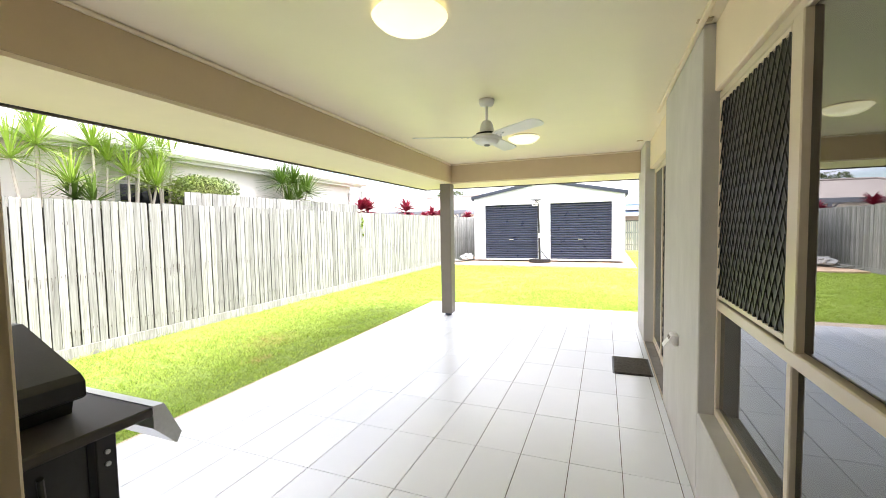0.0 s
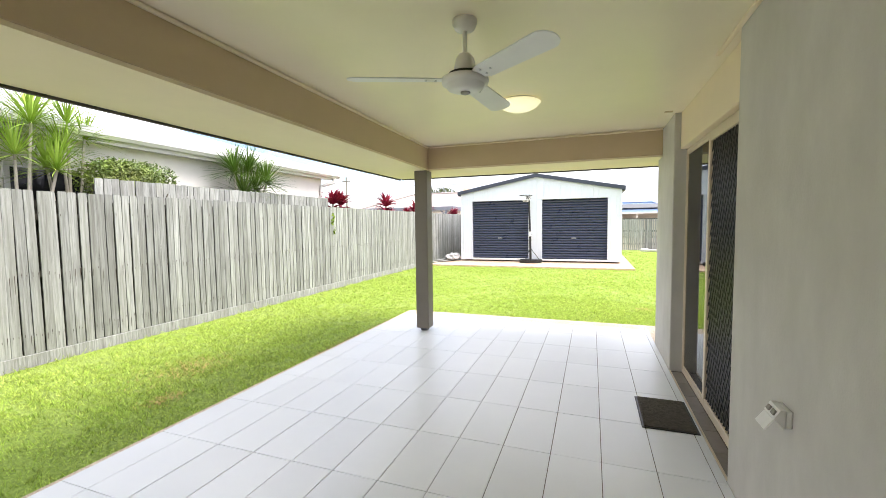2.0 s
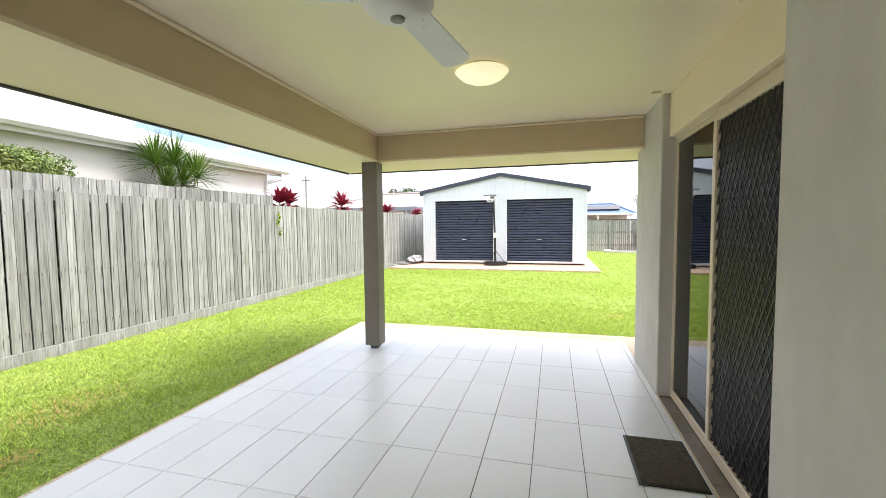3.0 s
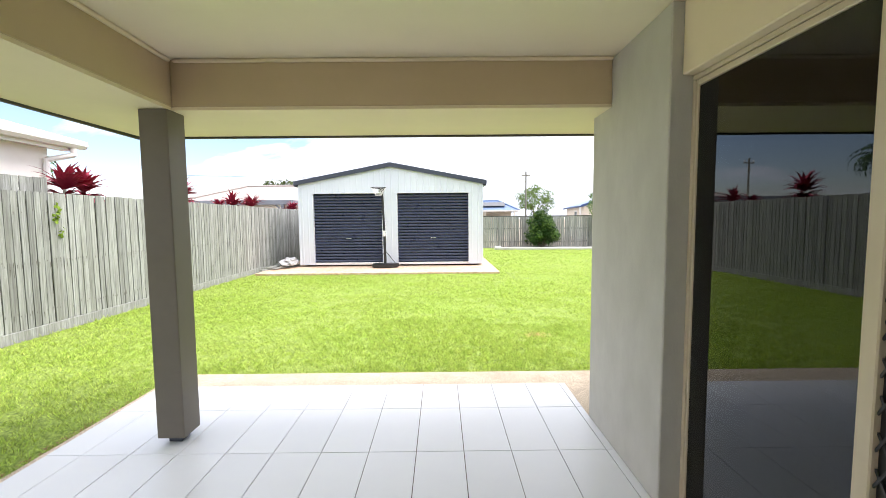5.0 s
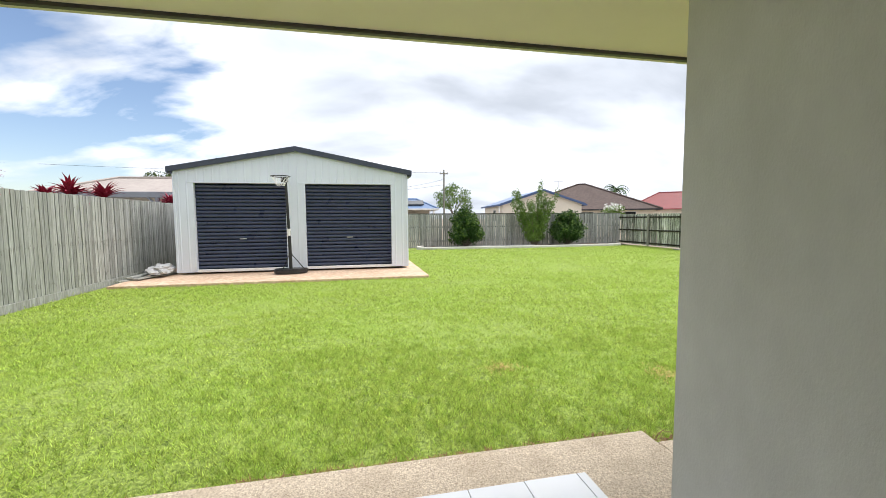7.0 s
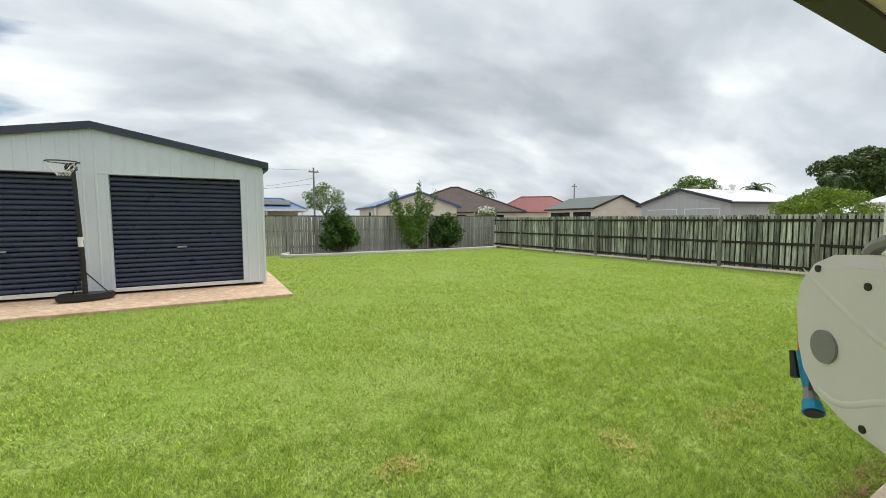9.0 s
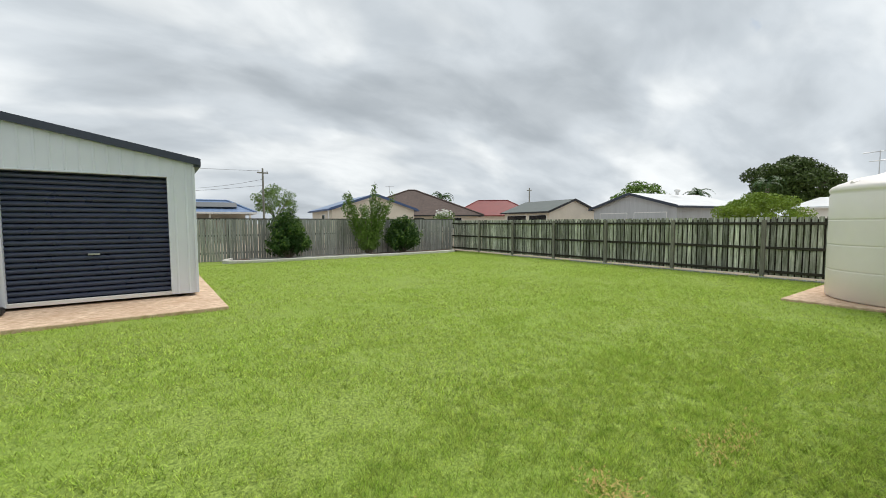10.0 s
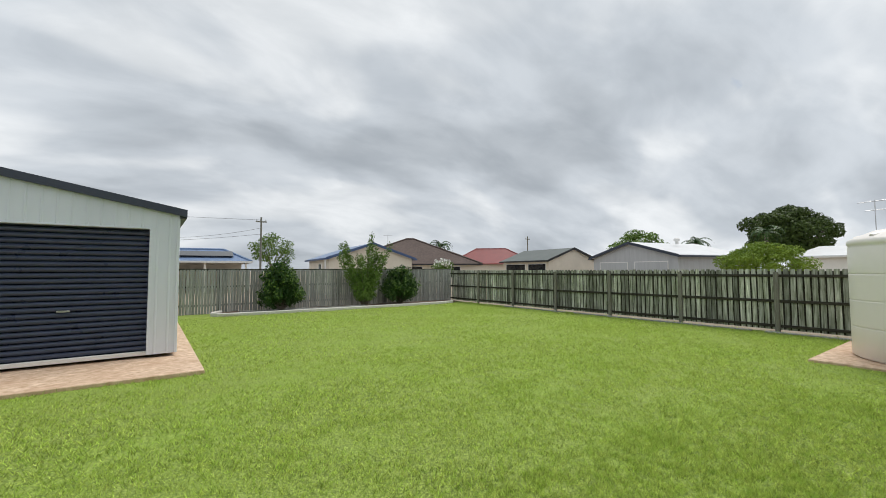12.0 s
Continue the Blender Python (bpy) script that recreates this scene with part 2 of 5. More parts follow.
# ---- mesh helpers ----
def box(bm, x0, x1, y0, y1, z0, z1, bevel=0.0):
    r = bmesh.ops.create_cube(bm, size=1.0)
    vs = r["verts"]
    for v in vs:
        v.co = Vector(((x0 + x1) / 2 + v.co.x * (x1 - x0), (y0 + y1) / 2 + v.co.y * (y1 - y0), (z0 + z1) / 2 + v.co.z * (z1 - z0)))
    if bevel:
        es = list({e for v in vs for e in v.link_edges})
        bmesh.ops.bevel(bm, geom=es, offset=bevel, segments=1, affect="EDGES")
    return bm


def tube(bm, p, q, r0, r1=None, seg=10, cap=True):
    p, q = Vector(p), Vector(q)
    d = q - p
    mt = Matrix.Translation((p + q) / 2) @ d.to_track_quat("Z", "Y").to_matrix().to_4x4()
    bmesh.ops.create_cone(bm, cap_ends=cap, segments=seg, radius1=r0, radius2=r0 if r1 is None else r1, depth=d.length, matrix=mt)
    return bm


def lathe(bm, profile, centre=(0, 0, 0), seg=32):
    """A surface of revolution about z from (radius, height) pairs."""
    c = Vector(centre)
    rings = []
    for r, z in profile:
        if r < 1e-5:
            rings.append([bm.verts.new(c + Vector((0, 0, z)))])
        else:
            rings.append([bm.verts.new(c + Vector((r * math.cos(2 * math.pi * i / seg), r * math.sin(2 * math.pi * i / seg), z))) for i in range(seg)])
    for a, b in zip(rings, rings[1:]):
        for i in range(seg):
            j = (i + 1) % seg
            if len(a) == 1 and len(b) == 1:
                continue
            if len(a) == 1:
                bm.faces.new((a[0], b[j], b[i]))
            elif len(b) == 1:
                bm.faces.new((a[i], a[j], b[0]))
            else:
                bm.faces.new((a[i], a[j], b[j], b[i]))
    return bm


def prism(bm, outline, axis, a, b):
    """An outline in two coordinates pushed along the axis from a to b."""
    def put(u, v, w):
        return {"x": (w, u, v), "y": (u, w, v), "z": (u, v, w)}[axis]
    lo = [bm.verts.new(put(u, v, a)) for u, v in outline]
    hi = [bm.verts.new(put(u, v, b)) for u, v in outline]
    n = len(outline)
    bm.faces.new(lo)
    bm.faces.new(hi[::-1])
    for i in range(n):
        bm.faces.new((lo[i], hi[i], hi[(i + 1) % n], lo[(i + 1) % n]))
    bmesh.ops.recalc_face_normals(bm, faces=bm.faces)
    return bm


def to_mesh(name, bm, mat, smooth=False):
    bmesh.ops.recalc_face_normals(bm, faces=bm.faces)
    me = bpy.data.meshes.new(name)
    bm.to_mesh(me)
    bm.free()
    me.materials.append(mat)
    if smooth:
        me.polygons.foreach_set("use_smooth", [True] * len(me.polygons))
    return me


def part(name, bm, mat, parent=None, label="", smooth=False):
    ob = new(name, to_mesh(name, bm, mat, smooth))
    if parent is not None:
        ob.parent = parent
    if label:
        ob["label"] = label
    return ob


def thing(name, label, category, at=(0, 0, 0), group="", kind=""):
    ob = new(name)
    ob.empty_display_size = 0.1
    ob.location = at
    return tagged(ob, label, category, group, kind)


def struct(name, bm, mat, label, category="structure", smooth=False):
    return tagged(part(name, bm, mat, None, "", smooth), label, category, kind="structure")


def piece(name, me, parent, x, y, z, rx=0, ry=0, rz=0):
    ob = new(name, me)
    ob.parent = parent
    ob.location = (x, y, z)
    ob.rotation_euler = (rx, ry, rz)
    return ob


B = bmesh.new
LAWN = -0.08

# ---- ground ----
bm = B()
bmesh.ops.create_grid(bm, x_segments=1, y_segments=1, size=1500)
for v in bm.verts:
    v.co.z = LAWN - 0.06
struct("ground", bm, M["earth"], "flat earth ground reaching the horizon", "ground")
bm = B()
bmesh.ops.create_grid(bm, x_segments=90, y_segments=120, size=1)
for v in bm.verts:
    v.co = Vector((-6.2 + (v.co.x + 1) / 2 * 19.7, -2 + (v.co.y + 1) / 2 * 28, 0))
    v.co.z = LAWN + 0.012 * noise.noise(v.co * 0.5) + 0.01 * noise.noise(v.co * 1.9)
struct("lawn", bm, M["grass"], "mown green lawn with paler yellowish patches", "lawn", True)

# ---- house shell ----
SLAB_X0, SLAB_X1, SLAB_Y1 = -3.305, 1.0, 8.0
struct("patio_slab", box(B(), SLAB_X0, SLAB_X1, -1.3, SLAB_Y1, -0.3, -0.014, 0.01), M["aggregate"], "exposed aggregate concrete slab edge around the patio", "slab")
struct("house_path", box(B(), 1.002, 9.0, 7.06, 7.87, -0.3, -0.02, 0.01), M["aggregate"], "exposed aggregate path along the house wall", "path")
struct("grout_bed", box(B(), -3.24, 0.383, -1.2, 7.66, -0.013, -0.006), M["grout"], "grey brown grout between the patio tiles", "floor")
CEIL, HEAD, WX = 2.49, 2.145, 0.385
# pilasters and walls along the house
def wall(name, x0, x1, y0, y1, z0, z1, mat, label):
    return struct(name, box(B(), x0, x1, y0, y1, z0, z1, 0.006), M[mat], label, "wall")


wall("wall_pilaster_1", WX, 0.7, 2.9, 4.24, -0.2, CEIL, "render", "grey rendered wall pier between window and door")
wall("wall_pilaster_2", WX, 0.7, 6.08, 7.06, -0.2, CEIL, "render", "grey rendered wall pier at the patio end")
wall("wall_north", 0.702, 9.0, 6.82, 7.06, -0.2, 2.178, "render", "grey rendered house wall facing the lawn")
wall("wall_window_sill", WX, 0.7, -1.2, 2.898, -0.2, 0.47, "render", "grey rendered wall below the patio window")
wall("wall_head_1", 0.44, 0.7, -1.2, 2.898, HEAD, CEIL, "cream", "cream bulkhead above the patio window")
wall("wall_head_2", 0.44, 0.7, 4.242, 6.078, HEAD, CEIL, "cream", "cream bulkhead above the sliding door")
wall("wall_south", -3.3, 0.7, -1.4, -1.2, -0.2, CEIL, "cream", "cream rendered wall behind the patio")
wall("wall_return", -0.99, -0.87, -1.2, 0.73, -0.01, 2.18, "beam", "beige painted wall end beside the barbecue")
wall("wall_window_reveal", WX, 0.7, -1.2, -0.4, 0.47, HEAD, "render", "grey rendered wall beside the patio window")
# closed room behind the glass; its near-black colour stands in for missing light
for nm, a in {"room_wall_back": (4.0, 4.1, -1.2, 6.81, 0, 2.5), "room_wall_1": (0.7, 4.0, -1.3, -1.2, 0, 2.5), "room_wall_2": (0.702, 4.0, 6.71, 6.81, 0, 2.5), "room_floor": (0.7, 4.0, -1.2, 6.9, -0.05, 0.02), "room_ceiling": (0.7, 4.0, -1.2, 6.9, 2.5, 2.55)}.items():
    struct(nm, box(B(), *a), M["dark"], "room surface coloured near-black as if unlit, behind the tinted glass", "interior")
struct("ceiling", box(B(), -2.46, 0.7, -1.3, 6.748, CEIL, CEIL + 0.03), M["ceiling"], "smooth cream painted patio ceiling", "ceiling")


def skew(ob):
    """The patio's open edge runs slightly out of parallel with the house."""
    for v in ob.data.vertices:
        v.co.x -= 0.031 * (v.co.y - 6.75)
    return ob


skew(struct("beam_west", box(B(), -2.66, -2.42, -1.3, 6.98, 2.201, CEIL + 0.03, 0.004), M["beam"], "long beige painted beam along the patio edge", "beam"))
struct("beam_north", box(B(), -2.418, 0.384, 6.75, 6.98, 2.201, CEIL + 0.03, 0.004), M["beam"], "beige painted beam across the patio end", "beam")
skew(struct("soffit_west", box(B(), -3.2, -2.424, -1.3, 6.753, 2.18, 2.2), M["cream"], "cream painted eave soffit lining", "soffit"))
struct("soffit_inner", box(B(), -3.2, 0.384, 6.753, 7.061, 2.18, 2.2), M["cream"], "cream painted eave soffit lining", "soffit")
struct("soffit_north", box(B(), -3.2, 1.25, 7.062, 7.57, 2.18, 2.2), M["cream"], "cream painted eave soffit lining", "soffit")
bm = B()
box(bm, -2.419, -2.39, -1.2, 6.72, CEIL - 0.022, CEIL - 0.001, 0.006)
skew(struct("trim_west", bm, M["cream"], "thin cream ceiling bead along the beam", "trim"))
struct("trim_north", box(B(), -2.388, 0.38, 6.72, 6.748, CEIL - 0.022, CEIL - 0.001, 0.006), M["cream"], "thin cream ceiling bead across the beam", "trim")
struct("trim_east", box(B(), WX - 0.03, WX - 0.001, -1.2, 4.6, CEIL - 0.022, CEIL - 0.001, 0.006), M["cream"], "thin cream ceiling bead along the house wall", "trim")
skew(struct("fascia_west", box(B(), -3.226, -3.201, -1.3, 7.6, 2.165, 2.36), M["fasc"], "dark fascia board behind the gutter", "fascia"))
struct("soffit_house", box(B(), 1.252, 9.0, 7.062, 7.74, 2.18, 2.2), M["cream"], "cream painted eave soffit lining", "soffit")
struct("fascia_house", box(B(), 1.25, 9.0, 7.742, 7.765, 2.165, 2.36), M["fasc"], "dark fascia board behind the gutter", "fascia")
struct("fascia_north", box(B(), -3.2, 1.25, 7.571, 7.595, 2.165, 2.36), M["fasc"], "dark fascia board behind the gutter", "fascia")


def gutter(name, pts, axis, a, b):
    return struct(name, prism(B(), pts, axis, a, b), M["frame"], "beige steel quad gutter along the eave", "gutter")


gutter("gutter_north", [(7.596, 2.2), (7.7, 2.2), (7.73, 2.24), (7.73, 2.32), (7.596, 2.32)], "x", -3.25, 1.25)
struct("gutter_house", prism(B(), [(7.767, 2.17), (7.85, 2.17), (7.88, 2.2), (7.88, 2.3), (7.767, 2.3)], "x", 1.25, 9.0), M["fasc"], "dark steel quad gutter along the eave", "gutter")
skew(gutter("gutter_west", [(-3.227, 2.2), (-3.33, 2.2), (-3.36, 2.24), (-3.36, 2.32), (-3.227, 2.32)], "y", -1.3, 7.6))
bm = B()
lo = [bm.verts.new(c) for c in ((-3.2, -1.4, 2.36), (9, -1.4, 2.36), (9, 7.68, 2.36), (-3.2, 7.68, 2.36))]
hi = [bm.verts.new(c) for c in ((0.6, 1.0, 4.0), (7.0, 1.0, 4.0), (7.0, 4.2, 4.0), (0.6, 4.2, 4.0))]
bm.faces.new(hi)
for i in range(4):
    bm.faces.new((lo[i], lo[(i + 1) % 4], hi[(i + 1) % 4], hi[i]))
struct("roof", bm, M["barge"], "dark hipped steel house roof", "roof")

# ---- post ----
post = thing("patio_post", "brown grey painted square patio post on a metal stirrup", "post", (-2.51, 6.79, 0))
part("shaft", box(B(), -0.09, 0.09, -0.09, 0.09, 0.045, 2.18, 0.005), M["postpaint"], post)
part("stirrup", box(B(), -0.045, 0.045, -0.045, 0.045, 0, 0.046, 0.004), M["barge"], post, "dark metal post stirrup")


# ---- window and sliding door ----
def bar(bm, y0, y1, z0, z1, x0=0.462, x1=0.505):
    return box(bm, x0, x1, y0, y1, z0, z1, 0.004)


def diamond_mesh(y0, y1, z0, z1, x, pitch_y, pitch_z, w):
    """Expanded diamond grille: crossing strips, cut to the opening."""
    bm = B()
    k = pitch_z / pitch_y
    H, W = z1 - z0, y1 - y0
    for s in (1, -1):
        c = -H - W * k
        while c < H + W * k:
            pts = []
            # line z = z0 + c + s*k*(y-y0)
            ys = [y0, y1]
            for zz in (z0, z1):
                ys.append(y0 + (zz - z0 - c) / (s * k))
            ys = sorted(v for v in ys if y0 - 1e-6 <= v <= y1 + 1e-6 and z0 - 1e-6 <= z0 + c + s * k * (v - y0) <= z1 + 1e-6)
            if len(ys) >= 2 and ys[-1] - ys[0] > 0.01:
                a = Vector((x + s * 0.002, ys[0], z0 + c + s * k * (ys[0] - y0)))
                b = Vector((x + s * 0.002, ys[-1], z0 + c + s * k * (ys[-1] - y0)))
                d = (b - a).normalized()
                nn = Vector((0, -d.z, d.y)) * w / 2
                t = Vector((0.0022, 0, 0))
                v = [bm.verts.new(p) for p in (a - nn - t, a + nn - t, b + nn - t, b - nn - t, a - nn + t, a + nn + t, b + nn + t, b - nn + t)]
                for f in ((0, 1, 2, 3), (7, 6, 5, 4), (0, 3, 7, 4), (1, 5, 6, 2)):
                    bm.faces.new([v[i] for i in f])
            c += pitch_z
    return bm


win = thing("window_1", "beige aluminium patio window with tinted panes and a diamond security screen", "window", kind="structure")
MUL, RAIL = 1.99, 1.065
bm = B()
bar(bm, -0.4, 2.898, 0.472, 0.51)
bar(bm, -0.4, 2.898, 2.105, 2.143)
bar(bm, 2.875, 2.898, 0.51, 2.105)
bar(bm, -0.4, -0.36, 0.51, 2.105)
part("window_frame", bm, M["frame"], win)
part("transom", bar(B(), -0.36, 2.86, RAIL - 0.028, RAIL + 0.02, 0.458, 0.505), M["frame"], win)
part("mullion", bar(B(), MUL - 0.052, MUL + 0.022, RAIL + 0.02, 2.105, 0.456, 0.505), M["frame"], win)
part("mullion", bar(B(), MUL - 0.018, MUL + 0.018, 0.51, RAIL - 0.028, 0.462, 0.505), M["frame"], win)
for y0, y1, z0, z1 in ((-0.36, MUL - 0.019, 0.51, RAIL - 0.036), (MUL + 0.019, 2.874, 0.51, RAIL - 0.036), (-0.36, MUL - 0.053, RAIL + 0.026, 2.104), (MUL + 0.023, 2.874, RAIL + 0.026, 2.104)):
    p = part("pane", box(B(), 0.481, 0.487, y0, y1, z0, z1), M["glass"], win)
    p.visible_shadow = False
scr = part("screen_frame", bar(bar(bar(bar(B(), MUL + 0.024, MUL + 0.045, RAIL + 0.03, 2.1, 0.461, 0.47), 2.85, 2.873, RAIL + 0.03, 2.1, 0.461, 0.47), MUL + 0.045, 2.85, RAIL + 0.03, RAIL + 0.055, 0.461, 0.47), MUL + 0.045, 2.85, 2.075, 2.1, 0.461, 0.47), M["frame"], win)
part("security_mesh", diamond_mesh(MUL + 0.045, 2.85, RAIL + 0.055, 2.075, 0.460, 0.055, 0.105, 0.0068), M["mesh"], win, "black diamond security grille")
part("fly_screen", box(B(), 0.472, 0.474, MUL + 0.045, 2.85, RAIL + 0.055, 2.075), M["black"], win, "black insect screen cloth")

door = thing("door_1", "beige aluminium sliding glass door with a black diamond security screen", "door", kind="structure")
bm = B()
bar(bm, 4.242, 6.078, 0.0, 0.03, 0.490, 0.583)
bar(bm, 4.242, 6.078, 2.12, 2.143, 0.490, 0.583)
bar(bm, 6.058, 6.078, 0.03, 2.12, 0.490, 0.583)
bar(bm, 4.242, 4.28, 0.03, 2.12, 0.490, 0.583)
part("door_frame", bm, M["frame"], door)
MEET = 5.2


def leaf(name, y0, y1, x0, x1, label="", w=0.05):
    bm = B()
    for a in ((y0, y0 + w, 0.032, 2.118), (y1 - w, y1, 0.032, 2.118), (y0 + w, y1 - w, 0.032, 0.05 + w), (y0 + w, y1 - w, 2.105 - w, 2.118)):
        bar(bm, *a, x0, x1)
    return part(name, bm, M["frame"], door, label)


leaf("fixed_leaf", MEET + 0.022, 6.056, 0.494, 0.52, "", 0.016)
p = part("pane", box(B(), 0.503, 0.509, MEET + 0.04, 6.038, 0.068, 2.087), M["doorglass"], door)
p.visible_shadow = False
leaf("sliding_leaf", 4.281, MEET + 0.03, 0.545, 0.575)
p = part("pane", box(B(), 0.557, 0.563, 4.331, MEET - 0.02, 0.1, 2.055), M["doorglass"], door)
p.visible_shadow = False
sl = leaf("screen_leaf", 4.281, MEET + 0.02, 0.473, 0.531, "beige security screen leaf")
part("security_mesh", diamond_mesh(4.331, MEET - 0.03, 0.1, 2.055, 0.488, 0.055, 0.105, 0.0068), M["mesh"], sl, "black diamond security grille")
part("fly_screen", box(B(), 0.496, 0.498, 4.331, MEET - 0.03, 0.1, 2.055), M["black"], sl)

# ---- shed ----
SX0, SX1, SY, SYB, SZ = -5.23, 0.62, 17.25, 23.2, 0.045
APX, APZ, EVZ = -2.31, 3.215, 2.66
struct("shed_slab", box(B(), -6.0, 0.95, 15.63, 23.6, LAWN - 0.2, SZ - 0.06, 0.01), M["redslab"], "pinkish brown concrete apron around the shed", "slab")
shed = thing("shed", "pale blue grey steel double garage shed with dark trim", "shed", (0, 0, 0))
D1, D2, DT = (-4.81, -2.57), (-2.12, 0.2), 2.335


def roofz(x):
    return APZ - (APZ - EVZ) * abs(x - APX) / ((SX1 - SX0) / 2)


def ribbed_x(bm, x0, x1, y, zlo, zhi, out=-1, pitch=0.19):
    """Ribbed sheet in the xz plane; zlo and zhi are functions of x."""
    xs = []
    x = x0
    while x < x1 - 1e-4:
        for o, d in ((0, 0), (0.075, 0), (0.087, 0.007), (0.103, 0.007), (0.115, 0)):
            if x + o < x1:
                xs.append((x + o, d))
        x += pitch
    xs.append((x1, 0))
    prev = None
    for x, d in xs:
        cur = (bm.verts.new((x, y + out * d, zlo(x))), bm.verts.new((x, y + out * d, zhi(x))))
        if prev:
            bm.faces.new((prev[0], cur[0], cur[1], prev[1]))
        prev = cur
    return bm


def sheet(name, bm, mat, parent, label="", t=0.01):
    ob = part(name, bm, mat, parent, label)
    md = ob.modifiers.new("thick", "SOLIDIFY")
    md.thickness, md.offset = t, 0
    return ob


for x0, x1, lo in ((SX0, D1[0], None), (D1[0], D1[1], DT), (D1[1], D2[0], None), (D2[0], D2[1], DT), (D2[1], SX1, None)):
    sheet("front_wall", ribbed_x(B(), x0, x1, SY, lambda x, lo=lo: SZ if lo is None else lo, roofz), M["shed"], shed)
bm = B()
ribbed_x(bm, SX0, SX1, SYB, lambda x: SZ, roofz, 1)
sheet("back_wall", bm, M["shed"], shed)
for nm, x, o in (("left_wall", SX0, -1), ("right_wall", SX1, 1)):
    bm = B()
    ribbed_x(bm, SY, SYB, 0, lambda x: SZ, lambda x: EVZ, -o)
    for v in bm.verts:
        v.co = Vector((x - v.co.y, v.co.x, v.co.z))
    sheet(nm, bm, M["shed"], shed)
for x in (SX0, SX1):
    part("corner_flashing", box(B(), x - 0.025, x + 0.025, SY - 0.025, SY + 0.05, SZ, EVZ, 0.004), M["shed"], shed)
for s in (-1, 1):
    xe = SX0 - 0.13 if s < 0 else SX1 + 0.13
    ze = roofz(SX0 if s < 0 else SX1) - 0.025
    part("roof_sheet", prism(B(), [(APX, APZ + 0.02), (xe, ze + 0.02), (xe, ze + 0.05), (APX, APZ + 0.05)], "y", SY - 0.05, SYB + 0.05), M["barge"], shed)
    part("barge_cap", prism(B(), [(APX, APZ - 0.06), (xe, ze - 0.06), (xe, ze + 0.075), (APX, APZ + 0.075)], "y", SY - 0.1, SY - 0.051), M["barge"], shed, "dark grey steel barge capping")
    part("gutter", box(B(), min(xe, xe - s * 0.12), max(xe, xe - s * 0.12), SY - 0.05, SYB, ze - 0.09, ze + 0.02, 0.01), M["barge"], shed)
for (a, b) in (D1, D2):
    dr = part("roller_door", box(B(), a, b, SY + 0.13, SY + 0.15, SZ, DT), M["slate"], shed, "dark slate blue steel roller door")
    bm = B()
    z, prev, i = SZ + 0.06, None, 0
    while z < DT + 0.02:
        for o, d in ((0, -0.01), (0.012, -0.01), (0.024, 0.008), (0.044, 0.024), (0.064, 0.024), (0.084, 0.006)):
            cur = (bm.verts.new((a + 0.02, SY + 0.12 - d, z + o)), bm.verts.new((b - 0.02, SY + 0.12 - d, z + o)))
            if prev:
                bm.faces.new((prev[0], prev[1], cur[1], cur[0]))
            prev = cur
        z += 0.095
    part("curtain", bm, M["slate"], dr)
    part("bottom_rail", box(B(), a + 0.02, b - 0.02, SY + 0.04, SY + 0.12, SZ - 0.01, SZ + 0.06, 0.005), M["white"], dr, "white bottom rail")
    part("door_handle", box(B(), (a + b) / 2 - 0.085, (a + b) / 2 + 0.085, SY + 0.06, SY + 0.09, 0.87, 0.9, 0.006), M["steel"], dr, "small metal lift handle")
    for x in (a, b):
        part("jamb", box(B(), x - 0.022, x + 0.022, SY - 0.014, SY + 0.13, SZ, DT, 0.004), M["shed"], shed)
    part("door_lintel", box(B(), a - 0.14, b + 0.06, SY - 0.016, SY + 0.12, DT - 0.012, DT + 0.014, 0.004), M["shed"], shed)

# ---- fences ----
def paling_mesh(name, w, h, t, mat, seed):
    rnd = random.Random(seed)
    bm = B()
    zs = [0, h * 0.3, h * 0.65, h - 0.012, h]
    prev = None
    bow = rnd.uniform(-0.006, 0.006)
    for i, z in enumerate(zs):
        o = bow * math.sin(z / h * 3.1) + rnd.uniform(-0.0015, 0.0015)
        k = 0.9 if i == len(zs) - 1 else 1
        cur = [bm.verts.new((o + sx * w / 2 * k, sy * t / 2, z)) for sx, sy in ((-1, -1), (1, -1), (1, 1), (-1, 1))]
        if prev:
            for j in range(4):
                bm.faces.new((prev[j], prev[(j + 1) % 4], cur[(j + 1) % 4], cur[j]))
        else:
            bm.faces.new(cur[::-1])
        prev = cur
    bm.faces.new(prev)
    return to_mesh(name, bm, mat)


